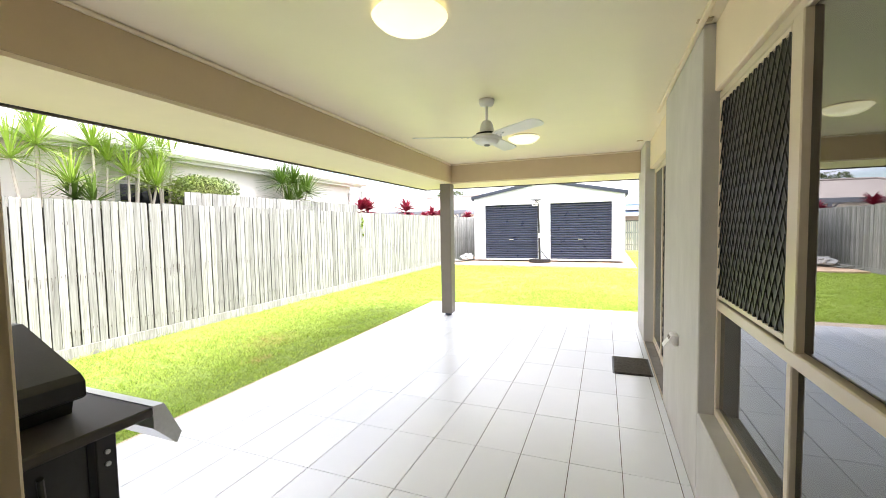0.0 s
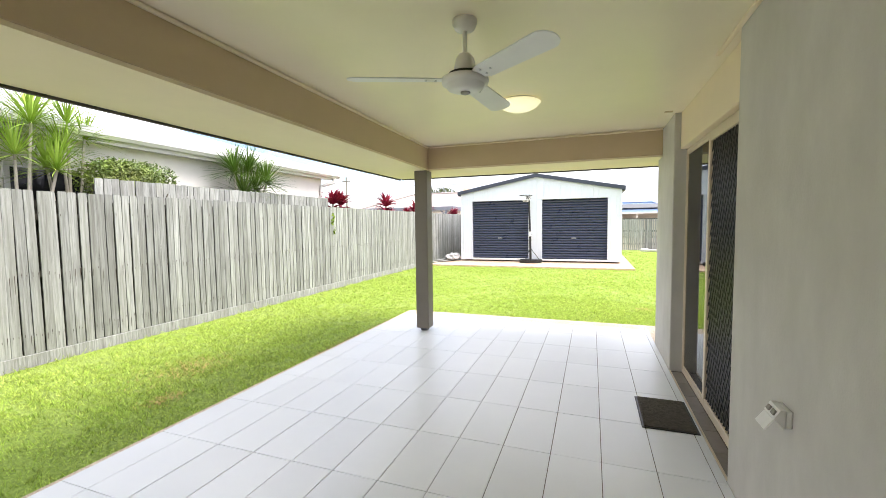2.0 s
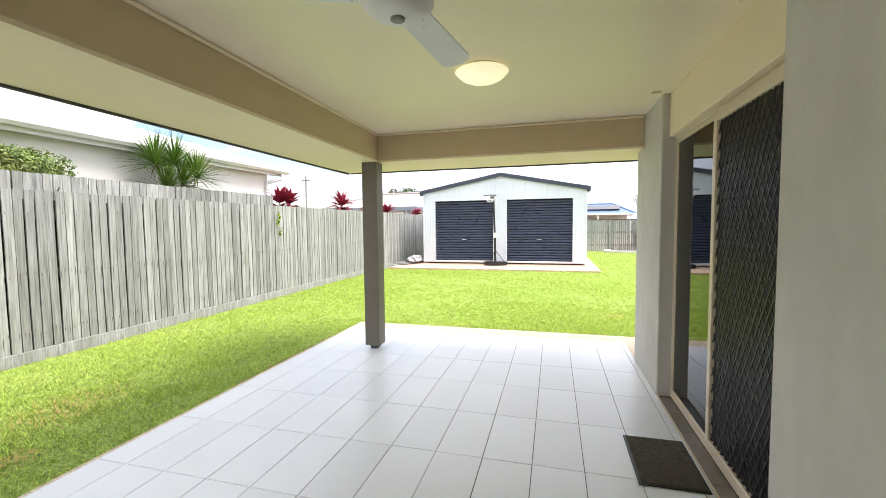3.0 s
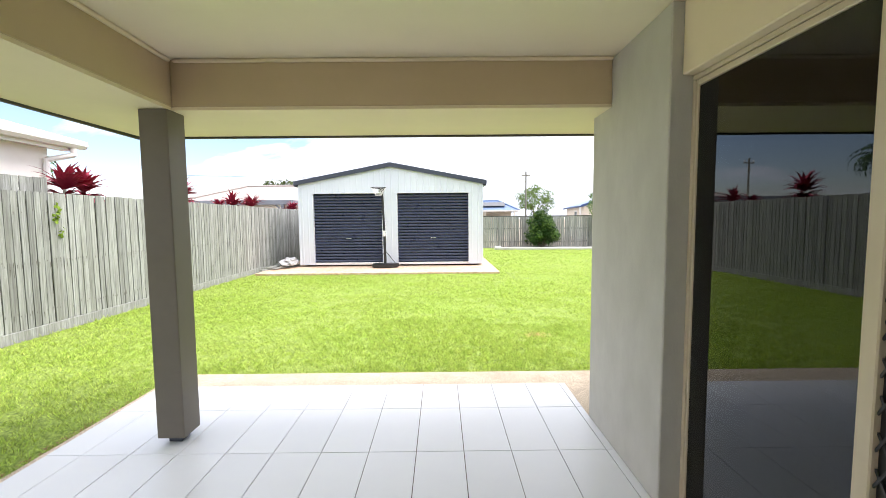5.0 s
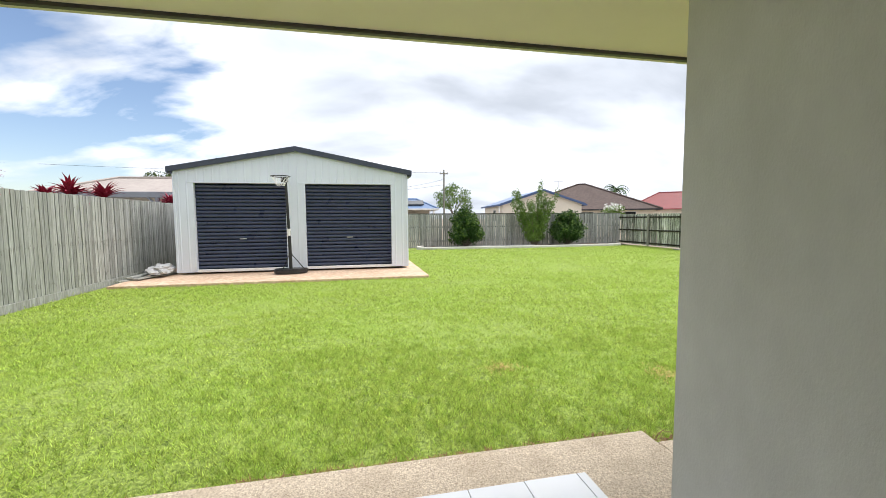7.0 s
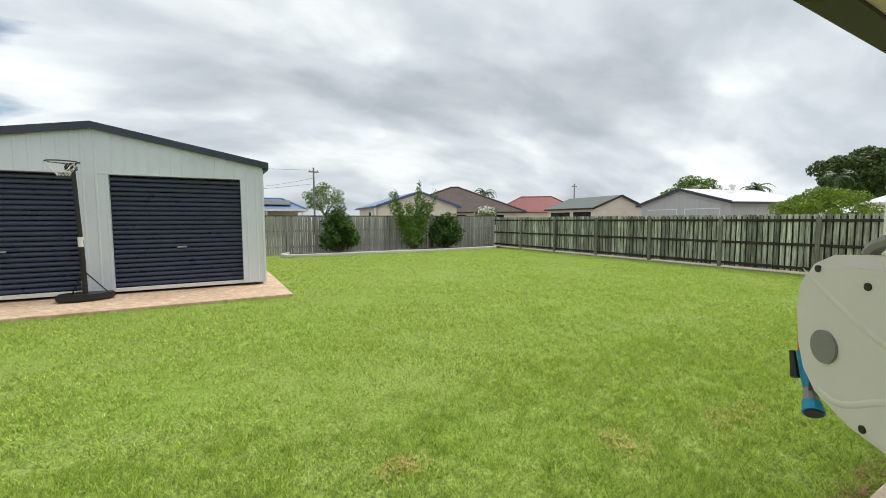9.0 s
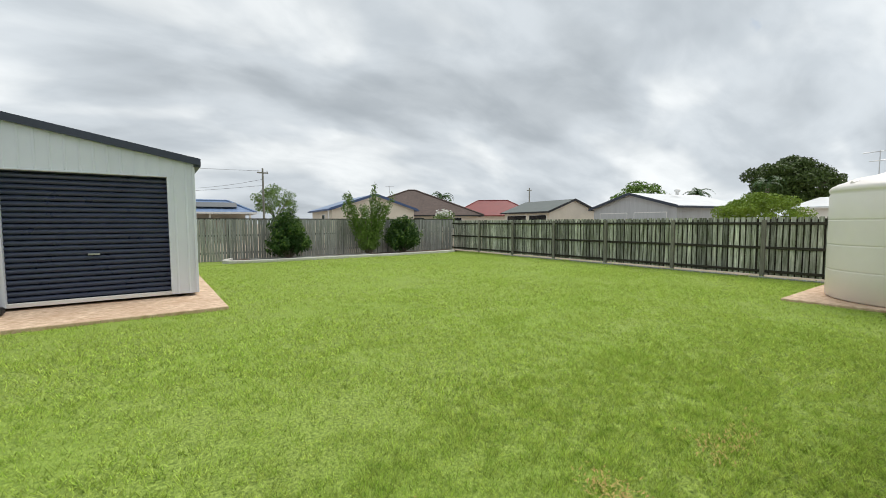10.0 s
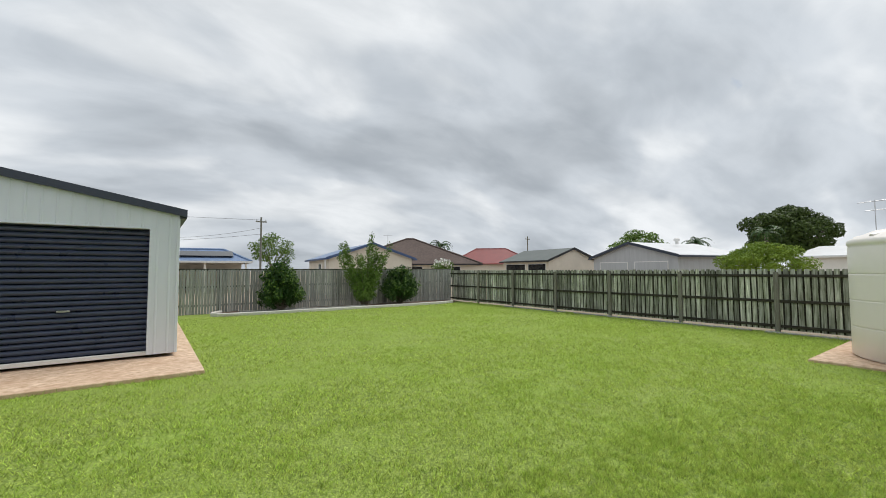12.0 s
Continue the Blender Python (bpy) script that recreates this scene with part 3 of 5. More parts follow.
def fence(name, label, axis, line, a, b, z0, top, mat, side, pitch=0.1, w=0.094, seed=3, rails=(0.25, 0.95, 1.6), post_step=2.4, post_from=0.0, post_mat="rail", post_top=None, gap_jit=0.002):
    """Palings stand on the line; rails and posts on the side given (+1/-1 across the fence)."""
    f = thing(name, label, "fence", kind="structure")
    rnd = random.Random(seed)
    meshes = [paling_mesh("paling", w * k, 1.0, 0.016, M[mat], seed * 10 + i) for i, k in enumerate((1, 1.01, 0.97, 0.99))]
    n = int((b - a) / pitch)
    rot = 0 if axis == "x" else math.pi / 2
    for i in range(n):
        u = a + (i + 0.5) * pitch + rnd.uniform(-gap_jit, gap_jit)
        h = top - z0 + rnd.uniform(-0.007, 0.005)
        off = rnd.uniform(-0.003, 0.003)
        ob = piece("paling", rnd.choice(meshes), f, u if axis == "x" else line + off, line + off if axis == "x" else u, z0, 0, rnd.uniform(-0.006, 0.006), rot)
        ob.scale = (1, 1, h)
    for z in rails:
        c = line + side * 0.033
        args = (a, b, c - 0.022, c + 0.022) if axis == "x" else (c - 0.022, c + 0.022, a, b)
        part("rail", box(B(), *args, z - 0.035, z + 0.035, 0.005), M["rail"], f)
    u = post_from
    while u < b:
        c = line + side * 0.09
        args = (u - 0.05, u + 0.05, c - 0.035, c + 0.045) if axis == "x" else (c - 0.035, c + 0.045, u - 0.05, u + 0.05)
        part("post", box(B(), *args, LAWN - 0.3, (post_top or top) - 0.02, 0.008), M[post_mat], f)
        u += post_step
    return f


# ---- patio things ----
def ceiling_fan(x, y):
    f = thing("ceiling_fan", "white three-bladed ceiling fan on a short rod", "fan", (x, y, CEIL))
    part("canopy", lathe(B(), [(0, 0), (0.062, 0), (0.062, -0.02), (0.05, -0.045), (0.02, -0.055), (0, -0.055)]), M["white"], f, smooth=True)
    part("rod", tube(B(), (0, 0, -0.05), (0, 0, -0.2), 0.012), M["white"], f)
    part("rod_cover", lathe(B(), [(0.014, -0.165), (0.03, -0.168), (0.046, -0.19), (0.056, -0.235), (0.058, -0.265), (0, -0.265)]), M["white"], f, smooth=True)
    part("collar", lathe(B(), [(0, -0.262), (0.085, -0.264), (0.088, -0.276), (0.06, -0.284), (0, -0.284)]), M["black"], f, "dark gap above the motor")
    part("motor", lathe(B(), [(0, -0.282), (0.104, -0.282), (0.118, -0.288), (0.121, -0.3), (0.118, -0.314), (0.1, -0.318), (0.098, -0.322), (0.09, -0.34), (0.06, -0.352), (0.03, -0.355), (0, -0.355)]), M["white"], f, smooth=True)
    part("cap", lathe(B(), [(0, -0.352), (0.024, -0.353), (0.024, -0.362), (0.016, -0.366), (0, -0.366)]), M["reelgrey"], f, "small grey motor cap")
    for k, a in enumerate((203, 323, 83)):
        bm = B()
        tip = [(0.535 + 0.062 * math.sin(math.pi * q / 10), -0.066 * math.cos(math.pi * q / 10)) for q in range(11)]
        prism(bm, [(0.085, -0.03), (0.15, -0.055)] + tip + [(0.15, 0.055), (0.085, 0.03)], "z", -0.006, 0.0)
        bl = part("blade", bm, M["white"], f)
        bl.matrix_local = Matrix.Translation((0, 0, -0.292)) @ Matrix.Rotation(radians(a), 4, "Z") @ Matrix.Rotation(radians(-11), 4, "X")
        for sx, sy in ((0.15, 0.02), (0.15, -0.02), (0.2, 0.0)):
            part("screw", lathe(B(), [(0, -0.011), (0.006, -0.01), (0.006, -0.004), (0, -0.004)], (sx, sy, 0), 8), M["steel"], bl)
    return f


ceiling_fan(-0.96, 3.65)


def ceiling_lamp(x, y):
    f = thing("ceiling_light", "lit round opal glass ceiling light with a warm glow", "lamp", (x, y, CEIL), "patio ceiling lights")
    part("base", lathe(B(), [(0, 0), (0.15, 0), (0.155, -0.012), (0.15, -0.02), (0, -0.02)]), M["steel"], f, smooth=True)
    part("shade", lathe(B(), [(0.172, -0.016), (0.178, -0.022), (0.172, -0.03), (0.14, -0.06), (0.09, -0.082), (0.04, -0.092), (0, -0.094)], seg=40), M["opal"], f, "warm glowing opal glass bowl", True)
    return f


ceiling_lamp(-0.93, 2.2)
ceiling_lamp(-0.93, 5.12)

mat_o = thing("door_mat", "dark grey brown ribbed door mat on the tiles", "mat", (0.185, 5.02, 0.001))
M["mat"] = material("door_mat_fibre", (0.075, 0.065, 0.055), (0.14, 0.125, 0.105), 0.98, 45, 1.0, 160, spec=0.1, bigmix=0.3)
bm = B()
box(bm, -0.165, 0.165, -0.26, 0.26, 0.002, 0.014, 0.003)
part("carpet_top", bm, M["mat"], mat_o)
part("backing", box(B(), -0.182, 0.182, -0.275, 0.275, 0, 0.006, 0.002), M["black"], mat_o, "thin black rubber backing")

# outdoor power point on the pier
M["switch"] = material("grey_switch", (0.2, 0.18, 0.15), (0.27, 0.24, 0.2), 0.4, 9, 0.02, 100)
pp = thing("power_outlet", "white weatherproof double power outlet with its cover open", "power outlet", (WX, 3.54, 0.695))
part("mount", box(B(), -0.03, 0, -0.06, 0.06, -0.045, 0.045, 0.006), M["white"], pp)
bm = B()
prism(bm, [(-0.03, -0.05), (-0.075, 0.0), (-0.05, 0.045), (-0.03, 0.045)], "y", -0.062, 0.062)
hd = part("housing", bm, M["white"], pp)
for dy in (-0.028, 0.028):
    s = part("switch", box(B(), -0.013, 0.013, -0.018, 0.018, -0.004, 0.006, 0.003), M["switch"], hd, "grey rocker switch")
    s.matrix_local = Matrix.Translation((-0.066, dy, 0.022)) @ Matrix.Rotation(radians(-60), 4, "Y")
fl = part("flap", box(B(), -0.004, 0.004, -0.058, 0.058, -0.07, 0.0, 0.003), M["white"], pp, "translucent hinged cover hanging open")
fl.matrix_local = Matrix.Translation((-0.072, 0, -0.004)) @ Matrix.Rotation(radians(35), 4, "Y")

pp.scale = (0.8, 0.8, 0.8)
for y, dx in ((2.84, 0.06), (6.0, 0.0)):
    v = thing("eave_bracket", "small beige plate fixed under the ceiling", "bracket", (WX - 0.05 + dx, y, CEIL), "ceiling plates")
    part("plate", box(B(), -0.05, 0.02, -0.02, 0.02, -0.008, 0, 0.002), M["beam"], v)

# barbecue beside the wall end
bbq = thing("barbecue", "black hooded gas barbecue with a side shelf on the tiles", "barbecue", (-1.79, 0.75, 0))
M["shelf"] = material("dark_shelf_enamel", (0.05, 0.045, 0.04), (0.07, 0.062, 0.055), 0.62, 20, 0.04, 150)
# open below the shelf: a black block stands in for the dark space
part("cabinet", box(B(), -0.24, 0.2, -0.75, 0.42, 0.08, 0.834, 0.01), M["black"], bbq)
hood = part("hood", prism(B(), [(-0.33, 0.872), (-0.335, 1.13), (-0.31, 1.16), (-0.25, 1.162), (0.08, 1.02), (0.105, 0.998), (0.105, 0.948), (0.085, 0.935), (0.03, 0.925), (0.015, 0.872)], "y", -0.72, 0.47), M["black"], bbq, "black enamelled roll-top hood")
part("hood_handle", tube(B(), (-0.345, -0.6, 1.06), (-0.345, 0.4, 1.06), 0.013), M["steel"], hood)
sh = part("side_shelf", box(B(), -0.26, 0.235, -0.74, 0.6, 0.835, 0.87, 0.006), M["shelf"], bbq, "dark enamelled side shelf")
part("shelf_trim", prism(B(), [(0.6, 0.872), (0.64, 0.868), (0.7, 0.735), (0.68, 0.7), (0.6, 0.79)], "x", -0.24, 0.23), M["steel"], sh, "stainless steel shelf end")
part("shelf_edge", box(B(), -0.245, -0.2, 0.2, 0.6, 0.86, 0.876, 0.004), M["steel"], sh)
for x in (-0.2, 0.19):
    for y in (-0.7, 0.46):
        lg = part("leg", box(B(), x - 0.025, x + 0.025, y - 0.03, y + 0.03, 0.05, 0.84, 0.004), M["black"], bbq)
        part("castor", tube(B(), (x - 0.02, y, 0.03), (x + 0.02, y, 0.03), 0.03, seg=14), M["black"], lg)
for z in (0.78, 0.74):
    part("bolt", tube(B(), (0.216, 0.46, z), (0.222, 0.46, z), 0.008, seg=8), M["steel"], bbq)
bm = B()
for i in range(10):
    a, b = i / 10, (i + 1) / 10
    tube(bm, (0.24 - 0.05 * math.sin(a * 3), 0.28 + 0.08 * a, 0.8 - 0.45 * a), (0.24 - 0.05 * math.sin(b * 3), 0.28 + 0.08 * b, 0.8 - 0.45 * b), 0.009, seg=8)
part("gas_hose", bm, M["black"], bbq)
part("regulator", tube(B(), (0.21, 0.3, 0.62), (0.25, 0.33, 0.66), 0.02, seg=10), M["steel"], bbq, "metal gas fitting")

# ---- hose reel on the end wall ----
M["reel"] = material("beige_plastic", (0.83, 0.77, 0.7), (0.86, 0.8, 0.73), 0.42, 9, 0.02, 140, bigmix=0.1)
M["blueplastic"] = material("blue_plastic", (0.0, 0.26, 0.45), (0.0, 0.3, 0.5), 0.35, 9, 0.02, 140)
M["orange"] = material("orange_plastic", (0.75, 0.13, 0.03), (0.8, 0.16, 0.04), 0.4, 9, 0.02, 140)
reel = thing("hose_reel", "beige plastic retractable hose reel mounted on the house wall", "hose reel", (0, 0, 0))
prof = [(7.12, 1.335), (7.3, 1.347), (7.45, 1.348), (7.54, 1.34), (7.6, 1.312), (7.63, 1.27), (7.636, 1.2), (7.625, 1.1), (7.6, 1.03), (7.55, 0.975), (7.47, 0.945), (7.35, 0.93), (7.12, 0.925)]
def up(z):
    return 1.13 + (z - 1.13) * 1.03


def back(y):
    return 7.69 - (7.636 - y) * 1.08


FX = 0.985
bm = prism(B(), [(back(y), up(z)) for y, z in prof], "x", FX, FX + 0.28)
bmesh.ops.bevel(bm, geom=[e for e in bm.edges if abs(e.verts[0].co.x - e.verts[1].co.x) < 1e-4], offset=0.03, segments=4, affect="EDGES")
rb = part("casing", bm, M["reel"], reel)
part("hub", tube(B(), (FX - 0.006, back(7.512), 1.12), (FX + 0.002, back(7.512), 1.12), 0.041, seg=32), M["reelgrey"], rb, "grey round hub plate")
# thin black discs on the face draw the shade inside the screw holes
for y, z in ((7.546, 1.305), (7.41, 1.283), (7.31, 1.16), (7.33, 1.03), (7.4, 0.975)):
    part("screw_recess", tube(B(), (FX - 0.003, back(y), up(z)), (FX + 0.002, back(y), up(z)), 0.009, seg=10), M["black"], rb)
def ridge(f, n=28, r=0.009):
    """One swept half-round moulding along the curve f(u), 0 to 1, on the casing's face."""
    bm, prev = B(), None
    for i in range(n + 1):
        u = i / n
        y, z = f(u)
        y1, z1 = f(u + 0.01)
        y0, z0 = f(u - 0.01)
        d = math.hypot(y1 - y0, z1 - z0)
        ny, nz_ = -(z1 - z0) / d, (y1 - y0) / d
        k = r * min(1, 6 * u + 0.1, 6 * (1 - u) + 0.1)
        cur = [bm.verts.new((FX + 0.002 - 0.45 * k * math.sin(math.pi * j / 6), y + ny * k * math.cos(math.pi * j / 6), z + nz_ * k * math.cos(math.pi * j / 6))) for j in range(7)]
        if prev:
            for j in range(6):
                bm.faces.new((prev[j], prev[j + 1], cur[j + 1], cur[j]))
        prev = cur
    bmesh.ops.recalc_face_normals(bm, faces=bm.faces)
    return bm


part("moulded_ridge", ridge(lambda u: (back(7.6 - 0.36 * u), up(1.3 - 0.14 * math.sin(u * 1.5) - 0.02 * u))), M["reel"], rb, smooth=True)
part("moulded_ridge", ridge(lambda u: (back(7.56 - 0.3 * u), up(1.03 - 0.03 * math.sin(u * 6.0)))), M["reel"], rb, smooth=True)
bm = B()
pts = [(back(7.36) + 0.12 * math.cos(math.pi * i / 12), up(1.346) + 0.045 * math.sin(math.pi * i / 12)) for i in range(13)]
for (y0, z0), (y1, z1) in zip(pts, pts[1:]):
    tube(bm, (FX + 0.05, y0, z0), (FX + 0.05, y1, z1), 0.016, seg=8)
part("carry_handle", bm, M["reelgrey"], reel, "grey carry handle")
part("wall_bracket", box(B(), FX + 0.08, FX + 0.2, 6.98, 7.06, 0.98, 1.3, 0.006), M["reelgrey"], reel)
pivot = Matrix.Translation((FX, 7.69, 0))
reel.matrix_basis = pivot @ Matrix.Rotation(radians(-38), 4, "Z") @ pivot.inverted()
nz = part("spray_nozzle", tube(B(), (1.235, 7.74, 1.01), (1.185, 7.7, 0.915), 0.015, 0.018, 14), M["blueplastic"], reel, "blue and black hose spray nozzle")
nz.matrix_parent_inverse = reel.matrix_basis.inverted()
part("nozzle_neck", tube(B(), (1.185, 7.7, 0.915), (1.16, 7.685, 0.878), 0.015, 0.021, 14), M["reelgrey"], nz)
part("nozzle_head", tube(B(), (1.16, 7.685, 0.878), (1.138, 7.672, 0.856), 0.024, 0.028, 20), M["blueplastic"], nz)
part("nozzle_face", tube(B(), (1.138, 7.672, 0.856), (1.135, 7.67, 0.853), 0.023, seg=20), M["black"], nz)
part("nozzle_pad", tube(B(), (1.19, 7.69, 0.955), (1.17, 7.68, 0.915), 0.015, 0.018, 10), M["black"], nz)
part("nozzle_lever", tube(B(), (1.232, 7.765, 1.005), (1.2, 7.742, 0.93), 0.009, 0.013, 8), M["black"], nz)
part("hose_end", tube(B(), (1.245, 7.745, 1.06), (1.235, 7.74, 1.01), 0.013, seg=12), M["orange"], nz, "orange hose connector")

# ---- basketball stand ----
hoop = thing("basketball_stand", "black portable basketball hoop stand with a white net", "basketball hoop", (-2.46, 16.85, SZ - 0.06))
bm = B()
prism(bm, [(-0.36, -0.2), (-0.4, -0.1), (-0.4, 0.12), (-0.3, 0.22), (0.1, 0.25), (0.38, 0.2), (0.42, 0.1), (0.4, -0.02), (0.2, -0.2), (-0.1, -0.25)], "z", 0.02, 0.13)
bmesh.ops.bevel(bm, geom=list(bm.edges), offset=0.02, segments=2, affect="EDGES")
part("base", bm, M["black"], hoop)
part("lower_pole", tube(B(), (0.0, 0, 0.1), (-0.015, 0, 1.1), 0.042, 0.042, 14), M["black"], hoop)
part("upper_pole", tube(B(), (-0.015, 0, 1.05), (-0.06, 0, 2.42), 0.036, 0.033, 14), M["black"], hoop)
part("pole_label", tube(B(), (-0.016, 0, 0.98), (-0.019, 0, 1.16), 0.0445, seg=14), M["white"], hoop, "white sticker on the pole")
for x in (-0.2, 0.32):
    part("brace", tube(B(), (-0.005, -0.02, 0.55), (x, 0.05, 0.12), 0.011, seg=8), M["black"], hoop)
bm = B()
n = 28
for i in range(n):
    a0, a1 = 2 * math.pi * i / n, 2 * math.pi * (i + 1) / n
    tube(bm, (-0.13 + 0.225 * math.cos(a0), -0.28 + 0.225 * math.sin(a0), 2.46), (-0.13 + 0.225 * math.cos(a1), -0.28 + 0.225 * math.sin(a1), 2.46), 0.011, seg=6)
part("rim", bm, M["black"], hoop)
part("rim_bracket", box(B(), -0.16, 0.0, -0.08, 0.03, 2.34, 2.47, 0.006), M["black"], hoop)
bm = B()
for s in (1, -1):
    for i in range(12):
        a = 2 * math.pi * i / 12
        for k in range(3):
            r0, r1 = 0.215 - 0.045 * k, 0.215 - 0.045 * (k + 1)
            b0, b1 = a + s * 0.26 * k, a + s * 0.26 * (k + 1)
            tube(bm, (-0.13 + r0 * math.cos(b0), -0.28 + r0 * math.sin(b0), 2.45 - 0.075 * k), (-0.13 + r1 * math.cos(b1), -0.28 + r1 * math.sin(b1), 2.45 - 0.075 * (k + 1)), 0.0032, seg=4, cap=False)
part("net", bm, M["white"], hoop, "white cord net")

# ---- rubbish beside the shed ----
for k, (x, y, a, L) in enumerate(((-5.75, 16.9, 62, 1.5), (-5.62, 17.0, 75, 1.3), (-5.85, 17.2, 84, 1.6))):
    pl = thing("timber_offcut", "weathered grey timber plank lying beside the shed", "plank", (x, y, SZ - 0.06 + 0.03 * k), "planks beside the shed")
    o = part("plank", box(B(), -L / 2, L / 2, -0.07, 0.07, 0, 0.03, 0.003), M["timber"], pl)
    pl.rotation_euler = (0, 0, radians(a))
bag = thing("tarpaulin", "crumpled grey white plastic tarpaulin on planks", "tarpaulin", (-5.55, 17.15, 0.08))
bm = B()
bmesh.ops.create_icosphere(bm, subdivisions=4, radius=1)
for v in bm.verts:
    c = v.co.copy()
    k = 1 + 0.35 * noise.noise(c * 1.7) + 0.18 * abs(noise.noise(c * 4.5)) + 0.06 * noise.noise(c * 11)
    v.co = Vector((c.x * 0.26 * k, c.y * 0.4 * k, max(c.z, -0.25) * 0.17 * k + 0.04))
M["tarp"] = material("grey_tarpaulin", (0.34, 0.34, 0.34), (0.6, 0.6, 0.58), 0.5, 6, 0.6, 40)
part("sheet", bm, M["tarp"], bag)

# ---- garden bed ----
bm = B()
bmesh.ops.create_grid(bm, x_segments=70, y_segments=14, size=1)
for v in bm.verts:
    x = 2.4 + (v.co.x + 1) / 2 * 10.9
    y = 24.55 + (v.co.y + 1) / 2 * 1.44
    v.co = Vector((x, y, LAWN + 0.05 + 0.03 * noise.noise(Vector((x * 2.5, y * 2.5, 1))) + 0.02 * noise.noise(Vector((x * 9, y * 9, 2)))))
struct("garden_bed", bm, M["soil"], "dark mulched garden bed along the back fence", "garden bed")
curve = [(2.45, 25.9), (2.2, 25.5), (2.1, 25.1), (2.25, 24.75), (2.7, 24.6), (4, 24.54), (6, 24.45), (8, 24.38), (10, 24.36), (11.8, 24.4), (12.6, 24.6)]
bm = B()
prev = None
for i, (x, y) in enumerate(curve):
    a, b = curve[max(0, i - 1)], curve[min(len(curve) - 1, i + 1)]
    d = Vector((b[0] - a[0], b[1] - a[1], 0)).normalized()
    nrm = Vector((-d.y, d.x, 0)) * 0.075
    p = Vector((x, y, 0))
    cur = [bm.verts.new(p + nrm * s + Vector((0, 0, z))) for s, z in ((-1, LAWN - 0.05), (-1, 0.015), (-0.75, 0.04), (0.75, 0.04), (1, 0.015), (1, LAWN - 0.05))]
    if prev:
        for j in range(5):
            bm.faces.new((prev[j], cur[j], cur[j + 1], prev[j + 1]))
    prev = cur
struct("garden_kerb", bm, M["concrete"], "pale curved concrete garden edging", "kerb")
for x0, x1, y in ((5.0, 8.0, 24.9), (3.0, 5.5, 25.2)):
    sl = thing("sleeper", "weathered timber sleeper lying in the garden bed", "sleeper", ((x0 + x1) / 2, y, LAWN + 0.06), "garden sleepers")
    part("timber", box(B(), -(x1 - x0) / 2, (x1 - x0) / 2, -0.05, 0.05, 0, 0.06, 0.008), M["timber"], sl)
for y0, y1, x in ((12.2, 17.8, 13.2), (18.2, 21.5, 13.15), (9.5, 11.9, 13.2)):
    sl = thing("edging_board", "weathered timber edging board along the mossy fence", "board", (x, (y0 + y1) / 2, LAWN - 0.02), "fence edging boards")
    part("timber", box(B(), -0.05, 0.05, -(y1 - y0) / 2, (y1 - y0) / 2, 0, 0.06, 0.008), M["timber"], sl)

# ---- leaves ----
def leafmat(name, c1, c2, rough=0.45, trans=0.0):
    k = material(name, c1, c2, rough, 3.5, 0, 40, spec=0.15, big=1.2, bigmix=0.4)
    b = k.node_tree.nodes["Principled BSDF"]
    b.inputs["Transmission Weight"].default_value = trans
    return k


M["leaf_dark"] = leafmat("dark_green_leaf", (0.022, 0.055, 0.014), (0.055, 0.115, 0.025))
M["leaf_mid"] = leafmat("mid_green_leaf", (0.075, 0.14, 0.025), (0.2, 0.31, 0.065))
M["leaf_lime"] = leafmat("lime_leaf", (0.14, 0.24, 0.025), (0.3, 0.4, 0.06))
M["leaf_olive"] = leafmat("olive_leaf", (0.06, 0.09, 0.03), (0.12, 0.15, 0.06))
M["leaf_yucca"] = leafmat("spiky_leaf", (0.22, 0.36, 0.045), (0.46, 0.6, 0.13))
M["leaf_spear"] = leafmat("spear_leaf", (0.07, 0.14, 0.025), (0.2, 0.31, 0.06))
M["leaf_tree"] = leafmat("tree_leaf", (0.035, 0.06, 0.014), (0.09, 0.135, 0.03))
M["leaf_red"] = leafmat("crimson_leaf", (0.22, 0.018, 0.045), (0.48, 0.065, 0.11))
M["petal"] = leafmat("white_petal", (0.7, 0.7, 0.65), (0.8, 0.8, 0.75))
M["bark"] = material("bark", (0.12, 0.1, 0.075), (0.2, 0.17, 0.13), 0.95, 9, 0.8, 70, stretch=(3, 3, 0.7))
M["cane"] = material("pale_cane", (0.42, 0.38, 0.31), (0.56, 0.52, 0.43), 0.9, 9, 0.4, 70)


